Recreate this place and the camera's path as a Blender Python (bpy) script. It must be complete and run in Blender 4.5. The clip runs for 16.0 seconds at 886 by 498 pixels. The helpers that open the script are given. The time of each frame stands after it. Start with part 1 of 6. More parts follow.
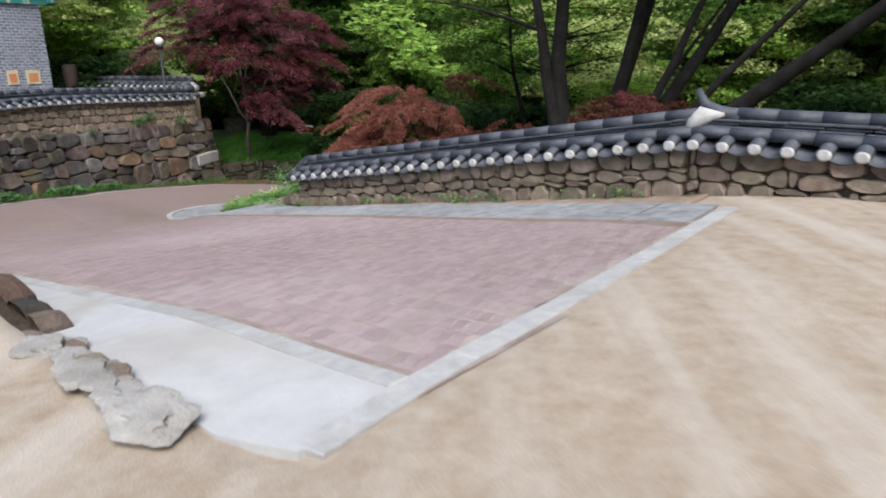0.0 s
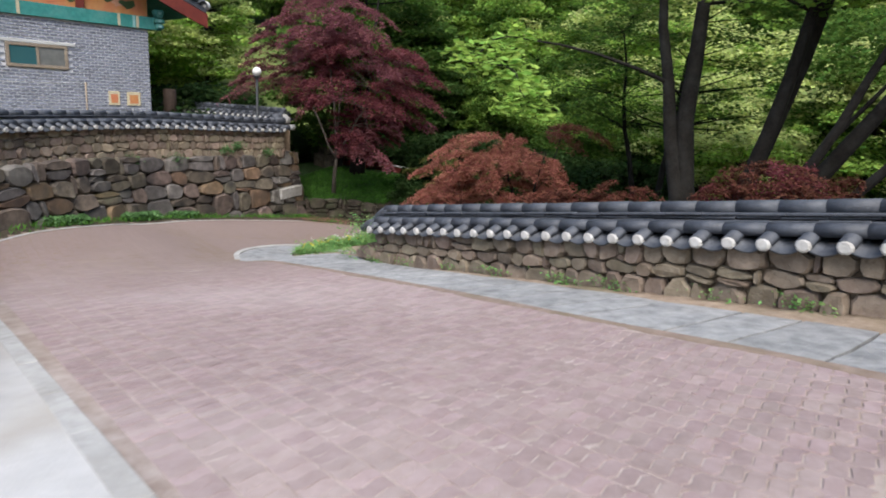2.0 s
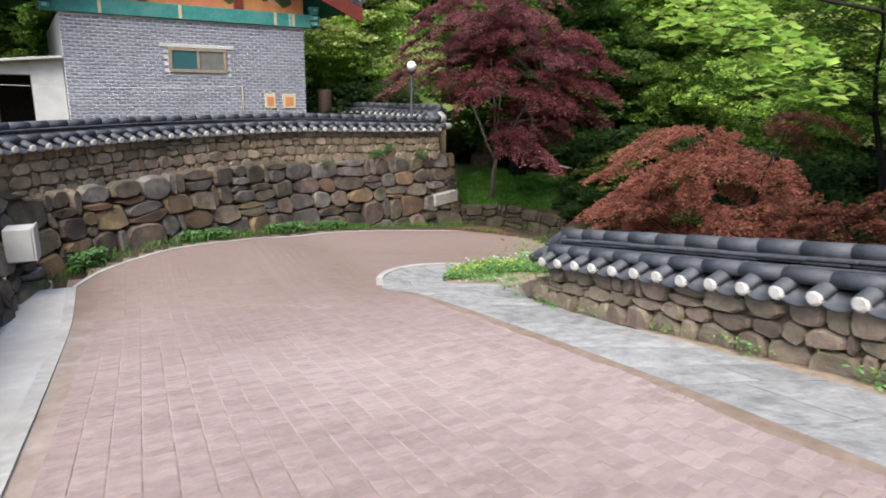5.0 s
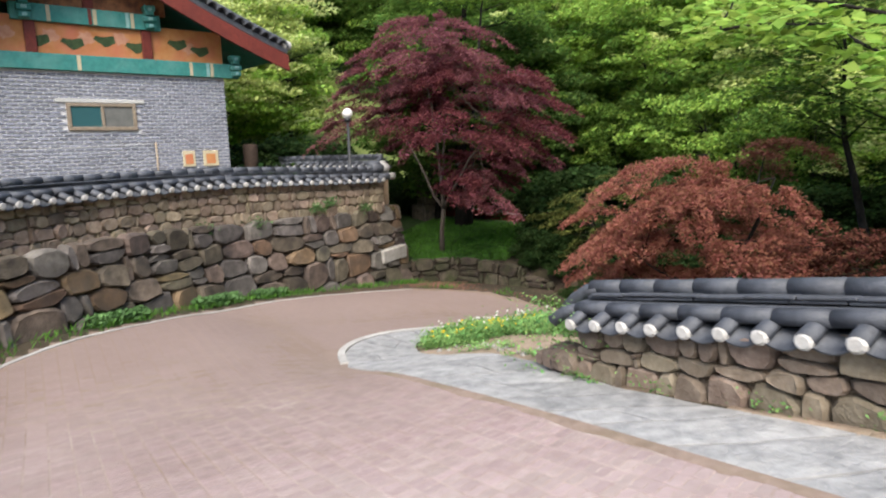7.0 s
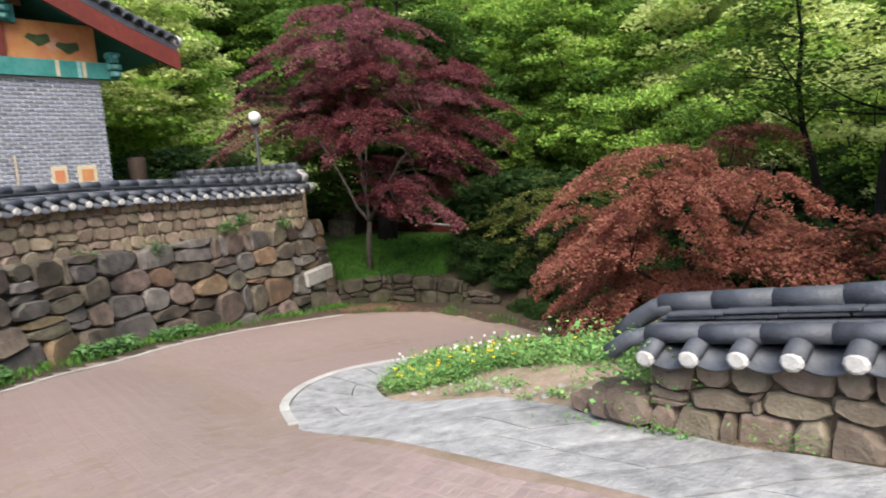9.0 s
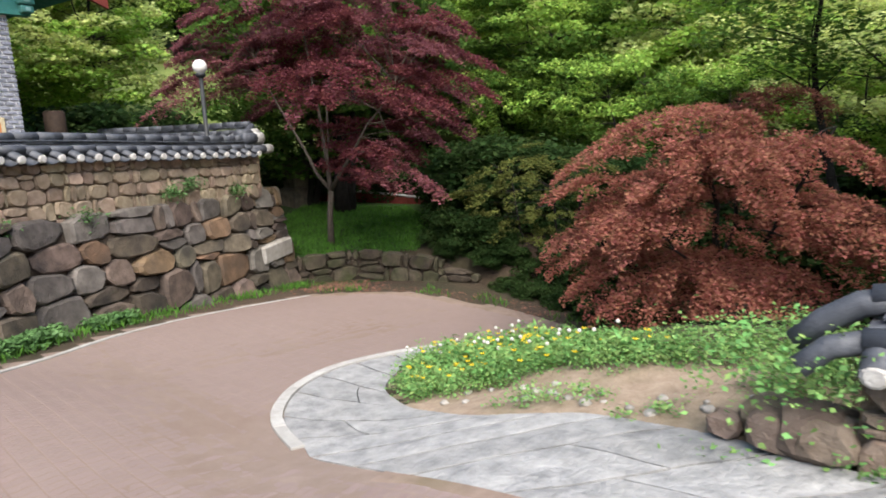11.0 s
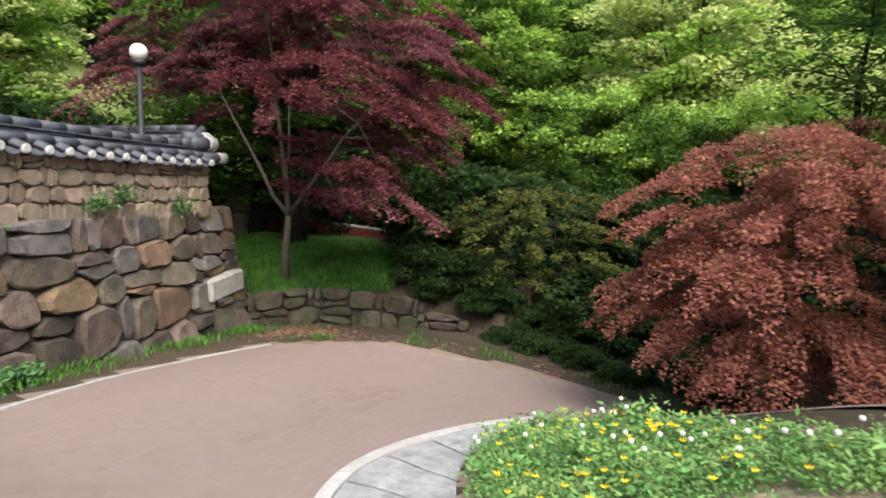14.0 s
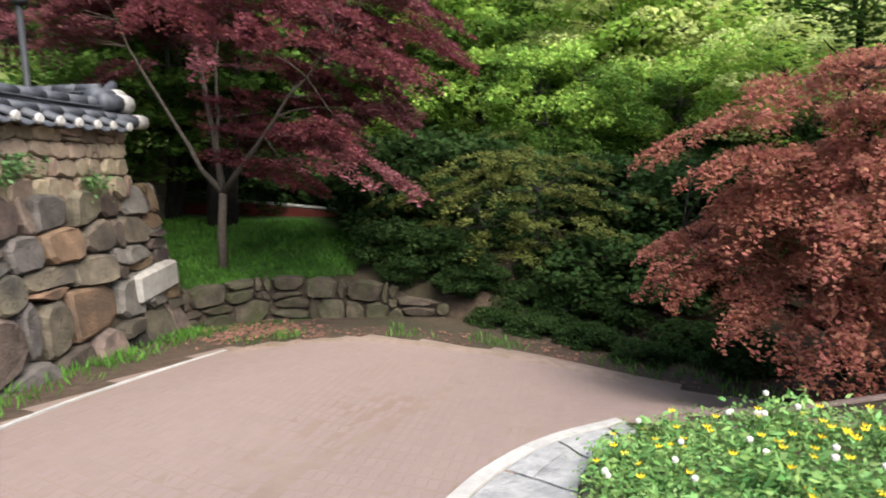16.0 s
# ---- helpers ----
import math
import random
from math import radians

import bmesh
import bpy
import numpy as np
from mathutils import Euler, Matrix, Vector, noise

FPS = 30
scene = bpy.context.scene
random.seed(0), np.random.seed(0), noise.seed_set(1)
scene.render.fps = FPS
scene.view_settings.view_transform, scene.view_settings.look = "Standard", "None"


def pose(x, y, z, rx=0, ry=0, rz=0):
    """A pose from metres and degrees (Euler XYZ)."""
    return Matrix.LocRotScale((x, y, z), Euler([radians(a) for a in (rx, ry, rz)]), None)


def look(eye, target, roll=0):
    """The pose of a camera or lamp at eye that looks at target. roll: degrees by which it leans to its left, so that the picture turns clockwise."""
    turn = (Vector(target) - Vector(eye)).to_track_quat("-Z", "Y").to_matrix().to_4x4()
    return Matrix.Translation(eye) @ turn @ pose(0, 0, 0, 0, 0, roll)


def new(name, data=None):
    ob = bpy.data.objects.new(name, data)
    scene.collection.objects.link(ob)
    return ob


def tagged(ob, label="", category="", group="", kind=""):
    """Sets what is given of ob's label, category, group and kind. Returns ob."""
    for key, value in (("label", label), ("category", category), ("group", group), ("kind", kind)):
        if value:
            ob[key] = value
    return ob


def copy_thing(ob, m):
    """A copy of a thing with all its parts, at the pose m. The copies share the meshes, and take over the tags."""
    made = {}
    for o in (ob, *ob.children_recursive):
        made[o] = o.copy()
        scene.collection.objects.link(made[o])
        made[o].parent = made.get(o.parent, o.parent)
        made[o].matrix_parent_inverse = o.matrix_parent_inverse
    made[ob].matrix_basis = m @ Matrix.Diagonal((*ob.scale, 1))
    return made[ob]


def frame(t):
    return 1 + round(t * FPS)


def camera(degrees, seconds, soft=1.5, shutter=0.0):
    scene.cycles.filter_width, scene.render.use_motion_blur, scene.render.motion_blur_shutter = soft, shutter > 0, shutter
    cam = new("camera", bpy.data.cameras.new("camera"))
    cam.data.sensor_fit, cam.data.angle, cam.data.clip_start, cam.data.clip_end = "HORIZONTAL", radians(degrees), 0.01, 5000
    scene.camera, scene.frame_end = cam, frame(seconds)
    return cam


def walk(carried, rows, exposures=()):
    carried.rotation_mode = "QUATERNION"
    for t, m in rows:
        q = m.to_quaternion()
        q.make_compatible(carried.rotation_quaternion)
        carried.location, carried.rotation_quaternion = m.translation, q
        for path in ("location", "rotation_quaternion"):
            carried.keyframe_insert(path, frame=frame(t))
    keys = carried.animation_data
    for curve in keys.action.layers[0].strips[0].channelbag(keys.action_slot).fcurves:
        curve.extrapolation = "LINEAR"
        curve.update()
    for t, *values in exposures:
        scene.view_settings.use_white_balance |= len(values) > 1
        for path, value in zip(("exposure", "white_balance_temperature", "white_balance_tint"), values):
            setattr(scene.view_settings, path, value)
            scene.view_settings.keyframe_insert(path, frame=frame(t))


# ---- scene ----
cam = camera(69.7, 16.0, soft=1.8, shutter=0.5)
METRES, EYE, TILT, LEAN, TURN = 15.8, 1.25, -6.664, -4.503, 43.7
ROWS = [
    (0.0, 0.0, 0.0, 0.0, -0.91, -10.04, 5.14),
    (0.5, -0.0089, 0.0297, 0.0053, -0.09, -9.39, 5.09),
    (1.0, -0.0145, 0.0557, 0.0078, 3.34, -8.83, 2.62),
    (1.5, -0.0136, 0.084, 0.0125, 7.35, -6.7, 0.28),
    (2.0, -0.0143, 0.1204, 0.0135, 6.91, -5.81, 0.63),
    (2.5, -0.0126, 0.1515, 0.017, 6.57, -4.87, 1.19),
    (3.0, -0.0174, 0.1802, 0.0204, 8.58, -5.52, 0.61),
    (3.5, -0.0258, 0.2068, 0.0215, 13.19, -5.33, -0.11),
    (4.0, -0.0343, 0.2339, 0.0255, 21.29, -5.76, 0.62),
    (6.5, -0.1338, 0.361, 0.0291, 17.41, -4.54, 3.6),
    (7.0, -0.1512, 0.3828, 0.0289, 13.95, -1.37, 4.54),
    (7.5, -0.1714, 0.4094, 0.0309, 13.45, 0.43, 4.75),
    (8.0, -0.1933, 0.4355, 0.0316, 13.09, 0.74, 5.08),
    (8.5, -0.2116, 0.4641, 0.0319, 11.01, 1.76, 5.63),
    (9.0, -0.2317, 0.4959, 0.0309, 4.85, -0.92, 7.62),
    (11.5, -0.3212, 0.6144, 0.0372, -1.55, -4.02, 6.94),
    (12.0, -0.3371, 0.6384, 0.037, -0.05, -0.85, 6.37),
    (12.5, -0.3531, 0.6681, 0.0355, -1.28, -2.07, 5.29),
    (13.0, -0.3655, 0.6927, 0.0359, -3.32, -1.61, 4.86),
    (13.5, -0.3799, 0.7181, 0.0381, -5.88, -1.17, 4.37),
    (14.0, -0.3945, 0.7447, 0.0376, -9.52, -1.28, 4.27),
    (14.5, -0.4082, 0.7744, 0.0377, -10.04, -1.35, 4.57),
    (15.0, -0.4207, 0.803, 0.037, -13.27, -1.95, 5.11),
    (15.5, -0.4321, 0.8331, 0.0351, -14.27, -2.23, 6.16),
    (16.0, -0.4444, 0.8654, 0.034, -17.9, -3.87, 7.14),
]
walk(cam, [(t, pose(0, 0, EYE, TILT, LEAN, TURN) @ pose(METRES * x, METRES * y, METRES * z, 90 + pitch, roll, yaw)) for t, x, y, z, yaw, pitch, roll in ROWS],
     [(0.0, 0.70, 6400, 10), (1.0, 0.72, 6450, 10), (3.0, 0.97, 6600, 10), (6.5, 1.17, 6900, 10), (12.0, 1.29, 6850, 10), (15.0, 1.38, 6850, 10), (16.0, 1.52, 6850, 10)])

# ---- light ----
world = bpy.data.worlds.new("sky")
scene.world = world
world.use_nodes = True
_n = world.node_tree.nodes
_sky = _n.new("ShaderNodeTexSky")
_sky.sky_type = "NISHITA"
_sky.sun_disc = False
_sky.sun_elevation, _sky.sun_rotation = radians(52), radians(128)
_sky.air_density, _sky.dust_density, _sky.ozone_density = 1.0, 2.0, 1.5
_n["Background"].inputs["Strength"].default_value = 0.15
world.node_tree.links.new(_sky.outputs["Color"], _n["Background"].inputs["Color"])
sun = new("sun", bpy.data.lights.new("sun", "SUN"))
sun.data.energy, sun.data.angle, sun.data.color = 3.05, radians(45), (1.0, 0.97, 0.93)
sun.matrix_world = look((18, -14, 29), (0, 0, 0))


# ---- materials ----
def material(name, dark, light, scale=8.0, rough=0.8, bump=0.3, bump_scale=60.0, stain=None, stain_scale=0.7,
             stain_amount=0.5, per_object=0.0, per_island=0.0, metal=0.0, spec=0.3, hue=0.0, translucent=0.0, wash=None, streak=None):
    """Two-scale procedural surface: grain between dark and light, optional larger stains, variation per piece."""
    m = bpy.data.materials.new(name)
    m.use_nodes = True
    nt = m.node_tree
    nodes, link = nt.nodes, nt.links.new
    bsdf = nodes["Principled BSDF"]
    co = nodes.new("ShaderNodeTexCoord")
    geo = nodes.new("ShaderNodeNewGeometry")
    fine = nodes.new("ShaderNodeTexNoise")
    fine.inputs["Scale"].default_value, fine.inputs["Detail"].default_value = scale, 6.0
    fine.inputs["Roughness"].default_value = 0.65
    link(geo.outputs["Position"], fine.inputs["Vector"])
    ramp = nodes.new("ShaderNodeMix")
    ramp.data_type = "RGBA"
    ramp.inputs[6].default_value, ramp.inputs[7].default_value = (*dark, 1), (*light, 1)
    spread = nodes.new("ShaderNodeMapRange")
    spread.inputs[1].default_value, spread.inputs[2].default_value = 0.3, 0.7
    link(fine.outputs["Fac"], spread.inputs[0])
    link(spread.outputs[0], ramp.inputs[0])
    colour = ramp.outputs[2]
    if stain:
        big = nodes.new("ShaderNodeTexNoise")
        big.inputs["Scale"].default_value, big.inputs["Detail"].default_value = stain_scale, 5.0
        if streak:
            turn = nodes.new("ShaderNodeMapping")
            turn.vector_type = "TEXTURE"
            turn.inputs["Rotation"].default_value = (0, 0, radians(streak[0]))
            turn.inputs["Scale"].default_value = (streak[1], streak[2], 1)
            link(geo.outputs["Position"], turn.inputs["Vector"])
            link(turn.outputs[0], big.inputs["Vector"])
        else:
            link(geo.outputs["Position"], big.inputs["Vector"])
        cut = nodes.new("ShaderNodeMapRange")
        cut.inputs[1].default_value, cut.inputs[2].default_value = 0.45, 0.72
        cut.inputs[4].default_value = stain_amount
        link(big.outputs["Fac"], cut.inputs[0])
        mix = nodes.new("ShaderNodeMix")
        mix.data_type = "RGBA"
        mix.inputs[7].default_value = (*stain, 1)
        link(cut.outputs[0], mix.inputs[0])
        link(colour, mix.inputs[6])
        colour = mix.outputs[2]
    if per_object or per_island:
        value = nodes.new("ShaderNodeObjectInfo").outputs["Random"] if per_object else geo.outputs["Random Per Island"]
        amount = per_object or per_island
        hsv = nodes.new("ShaderNodeHueSaturation")
        rng = nodes.new("ShaderNodeMapRange")
        rng.inputs[3].default_value, rng.inputs[4].default_value = 1 - amount, 1 + amount
        link(value, rng.inputs[0])
        link(rng.outputs[0], hsv.inputs["Value"])
        if hue:
            wobble = nodes.new("ShaderNodeMath")
            wobble.operation = "MULTIPLY"
            wobble.inputs[1].default_value = 7.31
            link(value, wobble.inputs[0])
            part_of = nodes.new("ShaderNodeMath")
            part_of.operation = "FRACT"
            link(wobble.outputs[0], part_of.inputs[0])
            hr = nodes.new("ShaderNodeMapRange")
            hr.inputs[3].default_value, hr.inputs[4].default_value = 0.5 - hue, 0.5 + hue
            link(part_of.outputs[0], hr.inputs[0])
            link(hr.outputs[0], hsv.inputs["Hue"])
        link(colour, hsv.inputs["Color"])
        colour = hsv.outputs["Color"]
    if wash:
        # dirt carried down to the low end of the drive, where x falls below -10
        axes = nodes.new("ShaderNodeSeparateXYZ")
        link(geo.outputs["Position"], axes.inputs[0])
        low = nodes.new("ShaderNodeMapRange")
        low.inputs[1].default_value, low.inputs[2].default_value, low.inputs[4].default_value = -9.0, -15.0, 0.82
        patch = nodes.new("ShaderNodeTexNoise")
        patch.inputs["Scale"].default_value, patch.inputs["Detail"].default_value = 0.55, 4.0
        link(geo.outputs["Position"], patch.inputs["Vector"])
        shift = nodes.new("ShaderNodeMath")
        shift.operation, shift.inputs[1].default_value = "MULTIPLY_ADD", 5.0
        link(patch.outputs["Fac"], shift.inputs[0])
        less = nodes.new("ShaderNodeMath")
        less.operation, less.inputs[1].default_value = "SUBTRACT", 2.5
        link(axes.outputs["X"], less.inputs[0])
        link(less.outputs[0], shift.inputs[2])
        link(shift.outputs[0], low.inputs[0])
        dirt = nodes.new("ShaderNodeMix")
        dirt.data_type = "RGBA"
        dirt.inputs[7].default_value = (*wash, 1)
        link(low.outputs[0], dirt.inputs[0])
        link(colour, dirt.inputs[6])
        colour = dirt.outputs[2]
    link(colour, bsdf.inputs["Base Color"])
    bsdf.inputs["Roughness"].default_value = rough
    bsdf.inputs["Metallic"].default_value = metal
    bsdf.inputs["Specular IOR Level"].default_value = spec
    if bump:
        rel = nodes.new("ShaderNodeTexNoise")
        rel.inputs["Scale"].default_value, rel.inputs["Detail"].default_value = bump_scale, 5.0
        link(geo.outputs["Position"], rel.inputs["Vector"])
        b = nodes.new("ShaderNodeBump")
        b.inputs["Strength"].default_value, b.inputs["Distance"].default_value = bump, 0.02
        link(rel.outputs["Fac"], b.inputs["Height"])
        link(b.outputs["Normal"], bsdf.inputs["Normal"])
    if translucent:
        tr = nodes.new("ShaderNodeBsdfTranslucent")
        link(colour, tr.inputs["Color"])
        mx = nodes.new("ShaderNodeMixShader")
        mx.inputs[0].default_value = translucent
        link(bsdf.outputs[0], mx.inputs[1])
        link(tr.outputs[0], mx.inputs[2])
        link(mx.outputs[0], nodes["Material Output"].inputs["Surface"])
    return m


def leaf_material(name, dark, light, amount=0.35):
    return material(name, dark, light, scale=1.6, rough=0.75, bump=0, per_island=amount, hue=0.02, spec=0.08, translucent=0.5)


SAND = material("sand", (0.265, 0.205, 0.145), (0.365, 0.305, 0.235), 7, 0.95, 0.5, 70, (0.42, 0.375, 0.32), 1.0, 0.85, streak=(128, 3.0, 0.32))
SOIL = material("soil", (0.032, 0.021, 0.014), (0.08, 0.054, 0.037), 9, 0.95, 0.9, 30, (0.018, 0.024, 0.009), 0.5, 0.7)
BED_SOIL = material("bed_soil", (0.20, 0.145, 0.105), (0.31, 0.245, 0.185), 9, 0.95, 0.9, 40, (0.11, 0.10, 0.05), 1.1, 0.6)
PAVER = material("paver", (0.222, 0.165, 0.157), (0.307, 0.24, 0.233), 9, 0.85, 0.5, 120, (0.35, 0.288, 0.278), 0.33, 0.75, per_object=0.11, hue=0.014, wash=(0.178, 0.132, 0.114))
PAVER_REST = material("paver_rest", (0.222, 0.165, 0.157), (0.307, 0.24, 0.233), 9, 0.85, 0.5, 120, (0.35, 0.288, 0.278), 0.33, 0.75, per_island=0.11, hue=0.014, wash=(0.178, 0.132, 0.114))
JOINT = material("joint_sand", (0.22, 0.17, 0.145), (0.43, 0.37, 0.335), 3, 0.95, 0.6, 150, (0.155, 0.101, 0.0542), 0.45, 0.6, wash=(0.172, 0.124, 0.099))
SILT = material("silt", (0.165, 0.12, 0.095), (0.25, 0.19, 0.155), 8, 0.95, 0.5, 120, (0.12, 0.10, 0.055), 2.2, 0.6)
CONCRETE = material("white_concrete", (0.36, 0.355, 0.345), (0.44, 0.435, 0.425), 4, 0.85, 0.25, 60, (0.30, 0.275, 0.235), 0.9, 0.7)
KERB = material("kerb_concrete", (0.296, 0.291, 0.278), (0.403, 0.398, 0.381), 9, 0.85, 0.4, 90, (0.215, 0.202, 0.179), 1.6, 0.6, per_object=0.05)
FLAG = material("flagstone", (0.14, 0.143, 0.146), (0.30, 0.302, 0.30), 6, 0.85, 1.0, 22, (0.37, 0.365, 0.35), 4.5, 0.4, per_object=0.12)
STONE_W = material("warm_stone", (0.125, 0.093, 0.066), (0.225, 0.182, 0.14), 9, 0.9, 0.7, 45, (0.0929, 0.0762, 0.0592), 2.0, 0.6, per_object=0.28, hue=0.02)
STONE_TAN = material("tan_stone", (0.175, 0.128, 0.086), (0.31, 0.245, 0.182), 9, 0.9, 0.7, 45, (0.13, 0.107, 0.0829), 2.0, 0.6, per_object=0.28, hue=0.02)
STONE_D = material("dark_boulder", (0.046, 0.036, 0.028), (0.135, 0.107, 0.08), 5, 0.9, 1.0, 30, (0.022, 0.020, 0.019), 1.7, 0.85, per_object=0.5, hue=0.035)
STONE_MOSS = material("mossy_stone", (0.03, 0.025, 0.018), (0.095, 0.078, 0.056), 6, 0.95, 1.0, 30, (0.045, 0.055, 0.02), 2.4, 0.7, per_object=0.35, hue=0.02)
STONE_OCHRE = material("ochre_boulder", (0.065, 0.043, 0.024), (0.165, 0.112, 0.066), 4, 0.9, 1.0, 30, (0.05, 0.042, 0.034), 2.2, 0.7, per_object=0.35, hue=0.025)
STONE_GREY = material("grey_boulder", (0.055, 0.048, 0.043), (0.15, 0.134, 0.12), 5, 0.9, 1.0, 30, (0.05, 0.046, 0.042), 2.4, 0.75, per_object=0.4, hue=0.02)
STONE_L = material("pale_stone", (0.232, 0.217, 0.194), (0.349, 0.334, 0.31), 9, 0.9, 0.6, 50, (0.155, 0.14, 0.116), 1.5, 0.6)
EARTH = material("wall_earth", (0.124, 0.0868, 0.0558), (0.211, 0.155, 0.105), 12, 0.95, 0.8, 40, (0.062, 0.0434, 0.031), 1.2, 0.6)
EARTH_DARK = material("dark_wall_earth", (0.085, 0.062, 0.042), (0.17, 0.128, 0.088), 12, 0.95, 0.8, 40)
GAP = material("dark_joint", (0.028, 0.021, 0.016), (0.078, 0.058, 0.042), 14, 0.95, 0.8, 40)
TILE = material("grey_roof_tile", (0.0349, 0.0395, 0.0488), (0.0744, 0.081, 0.0953), 10, 0.55, 0.35, 70, (0.03, 0.03, 0.031), 1.6, 0.3, per_object=0.05, spec=0.4)
PLASTER = material("lime_plaster", (0.355, 0.343, 0.318), (0.49, 0.484, 0.465), 22, 0.9, 0.5, 80, (0.275, 0.257, 0.233), 5, 0.5)
BRICK = material("grey_brick", (0.125, 0.135, 0.168), (0.24, 0.25, 0.30), 18, 0.85, 0.3, 60, per_island=0.25)
MORTAR = material("white_mortar", (0.46, 0.46, 0.47), (0.57, 0.57, 0.58), 14, 0.9, 0.3, 60, (0.36, 0.36, 0.36), 0.8, 0.4)
TEAL = material("teal_paint", (0.0186, 0.136, 0.124), (0.0434, 0.223, 0.198), 7, 0.6, 0.1, 60, (0.0992, 0.248, 0.223), 2.2, 0.6)
PALETEAL = material("pale_teal_paint", (0.14, 0.30, 0.29), (0.26, 0.44, 0.42), 7, 0.6, 0.1, 60)
REDPAINT = material("red_paint", (0.093, 0.0155, 0.0112), (0.149, 0.0279, 0.0186), 8, 0.6, 0.1, 60, (0.062, 0.0124, 0.0093), 2, 0.5)
ORANGE = material("orange_paint", (0.341, 0.124, 0.0372), (0.446, 0.223, 0.0868), 3, 0.7, 0.1, 60, (0.434, 0.136, 0.0806), 1.4, 0.9)
GABLE = material("gable_paint", (0.05, 0.02, 0.014), (0.22, 0.08, 0.035), 5, 0.7, 0.1, 60, (0.30, 0.14, 0.06), 2.5, 0.7)
PINKPAINT = material("pink_paint", (0.36, 0.16, 0.10), (0.48, 0.26, 0.17), 6, 0.7, 0.0)
LEAFPAINT = material("green_paint", (0.0186, 0.0372, 0.0124), (0.0496, 0.0806, 0.031), 6, 0.7, 0.0)
CREAMPAINT = material("cream_paint", (0.384, 0.322, 0.205), (0.465, 0.409, 0.285), 6, 0.7, 0.0)
SCREEN = material("insect_screen", (0.08, 0.085, 0.08), (0.14, 0.14, 0.13), 4, 0.6, 0.1, 90)
ALU = material("window_frame_metal", (0.174, 0.136, 0.0992), (0.248, 0.205, 0.155), 9, 0.5, 0.1, 60)
WHITEWASH = material("white_wall_paint", (0.372, 0.372, 0.36), (0.459, 0.459, 0.446), 3, 0.8, 0.15, 40, (0.279, 0.279, 0.267), 0.9, 0.4)
DARKWOOD = material("dark_wood", (0.0217, 0.0136, 0.0093), (0.0496, 0.031, 0.0217), 10, 0.8, 0.4, 40)
BLACK = material("dark_metal", (0.0124, 0.0136, 0.0155), (0.0279, 0.031, 0.0341), 12, 0.5, 0.1, 60)
GLOBE = material("milk_glass", (0.54, 0.532, 0.51), (0.615, 0.608, 0.585), 5, 0.35, 0.0)
BARK = material("bark", (0.0048, 0.004, 0.0032), (0.018, 0.0144, 0.0112), 16, 0.95, 1.0, 24, (0.036, 0.036, 0.032), 3.5, 0.45)
BARK_PALE = material("pale_bark", (0.049, 0.0392, 0.0294), (0.108, 0.0882, 0.0707), 16, 0.95, 0.6, 40)
GRASS = material("grass_blades", (0.03, 0.095, 0.010), (0.085, 0.22, 0.026), 1.3, 0.7, 0, per_island=0.3, translucent=0.3)
LAWN = material("lawn", (0.014, 0.042, 0.006), (0.034, 0.08, 0.014), 12, 0.9, 0.9, 60, (0.0132, 0.0158, 0.00528), 0.8, 0.5)
WEED = material("weed_leaf", (0.07, 0.178, 0.04), (0.215, 0.37, 0.115), 3, 0.6, 0, per_island=0.35, hue=0.03, translucent=0.3)
FERN = material("fern_leaf", (0.0455, 0.111, 0.0325), (0.117, 0.234, 0.078), 3, 0.6, 0, per_island=0.35, translucent=0.3)
YELLOW = material("yellow_petal", (0.576, 0.4, 0.008), (0.68, 0.52, 0.024), 9, 0.6, 0)
SEED = material("seed_head", (0.413, 0.39, 0.36), (0.54, 0.525, 0.495), 30, 0.9, 0)
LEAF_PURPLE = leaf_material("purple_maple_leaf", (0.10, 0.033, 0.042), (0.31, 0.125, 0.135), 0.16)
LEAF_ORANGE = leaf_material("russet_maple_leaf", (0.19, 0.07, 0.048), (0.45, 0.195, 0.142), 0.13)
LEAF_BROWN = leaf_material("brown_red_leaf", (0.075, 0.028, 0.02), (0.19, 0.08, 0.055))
# in the purple maple, stands for the shaded lower leaves
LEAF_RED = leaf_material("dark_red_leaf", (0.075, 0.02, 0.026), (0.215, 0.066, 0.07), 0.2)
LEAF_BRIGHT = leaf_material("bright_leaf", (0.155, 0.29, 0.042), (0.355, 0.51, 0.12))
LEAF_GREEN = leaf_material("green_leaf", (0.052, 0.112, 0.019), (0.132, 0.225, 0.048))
# deepened for the dark gaps beneath the trees: shade put into leaf colour
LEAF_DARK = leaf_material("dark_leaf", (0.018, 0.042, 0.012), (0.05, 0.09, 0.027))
# lightened to carry the far slope's haze in the leaf colour
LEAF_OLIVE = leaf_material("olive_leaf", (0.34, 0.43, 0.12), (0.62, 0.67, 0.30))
LEAF_UNDER = leaf_material("undergrowth_leaf", (0.04, 0.085, 0.022), (0.11, 0.19, 0.05))
LEAF_KHAKI = leaf_material("khaki_leaf", (0.065, 0.082, 0.02), (0.175, 0.192, 0.055))
UNDERGROWTH = material("undergrowth", (0.03, 0.05, 0.012), (0.10, 0.14, 0.035), 3, 0.95, 0.9, 12, (0.16, 0.20, 0.06), 0.5, 0.7)
FELLED = material("fallen_leaf", (0.0992, 0.0434, 0.0279), (0.211, 0.112, 0.0806), 20, 0.9, 0, per_island=0.4)


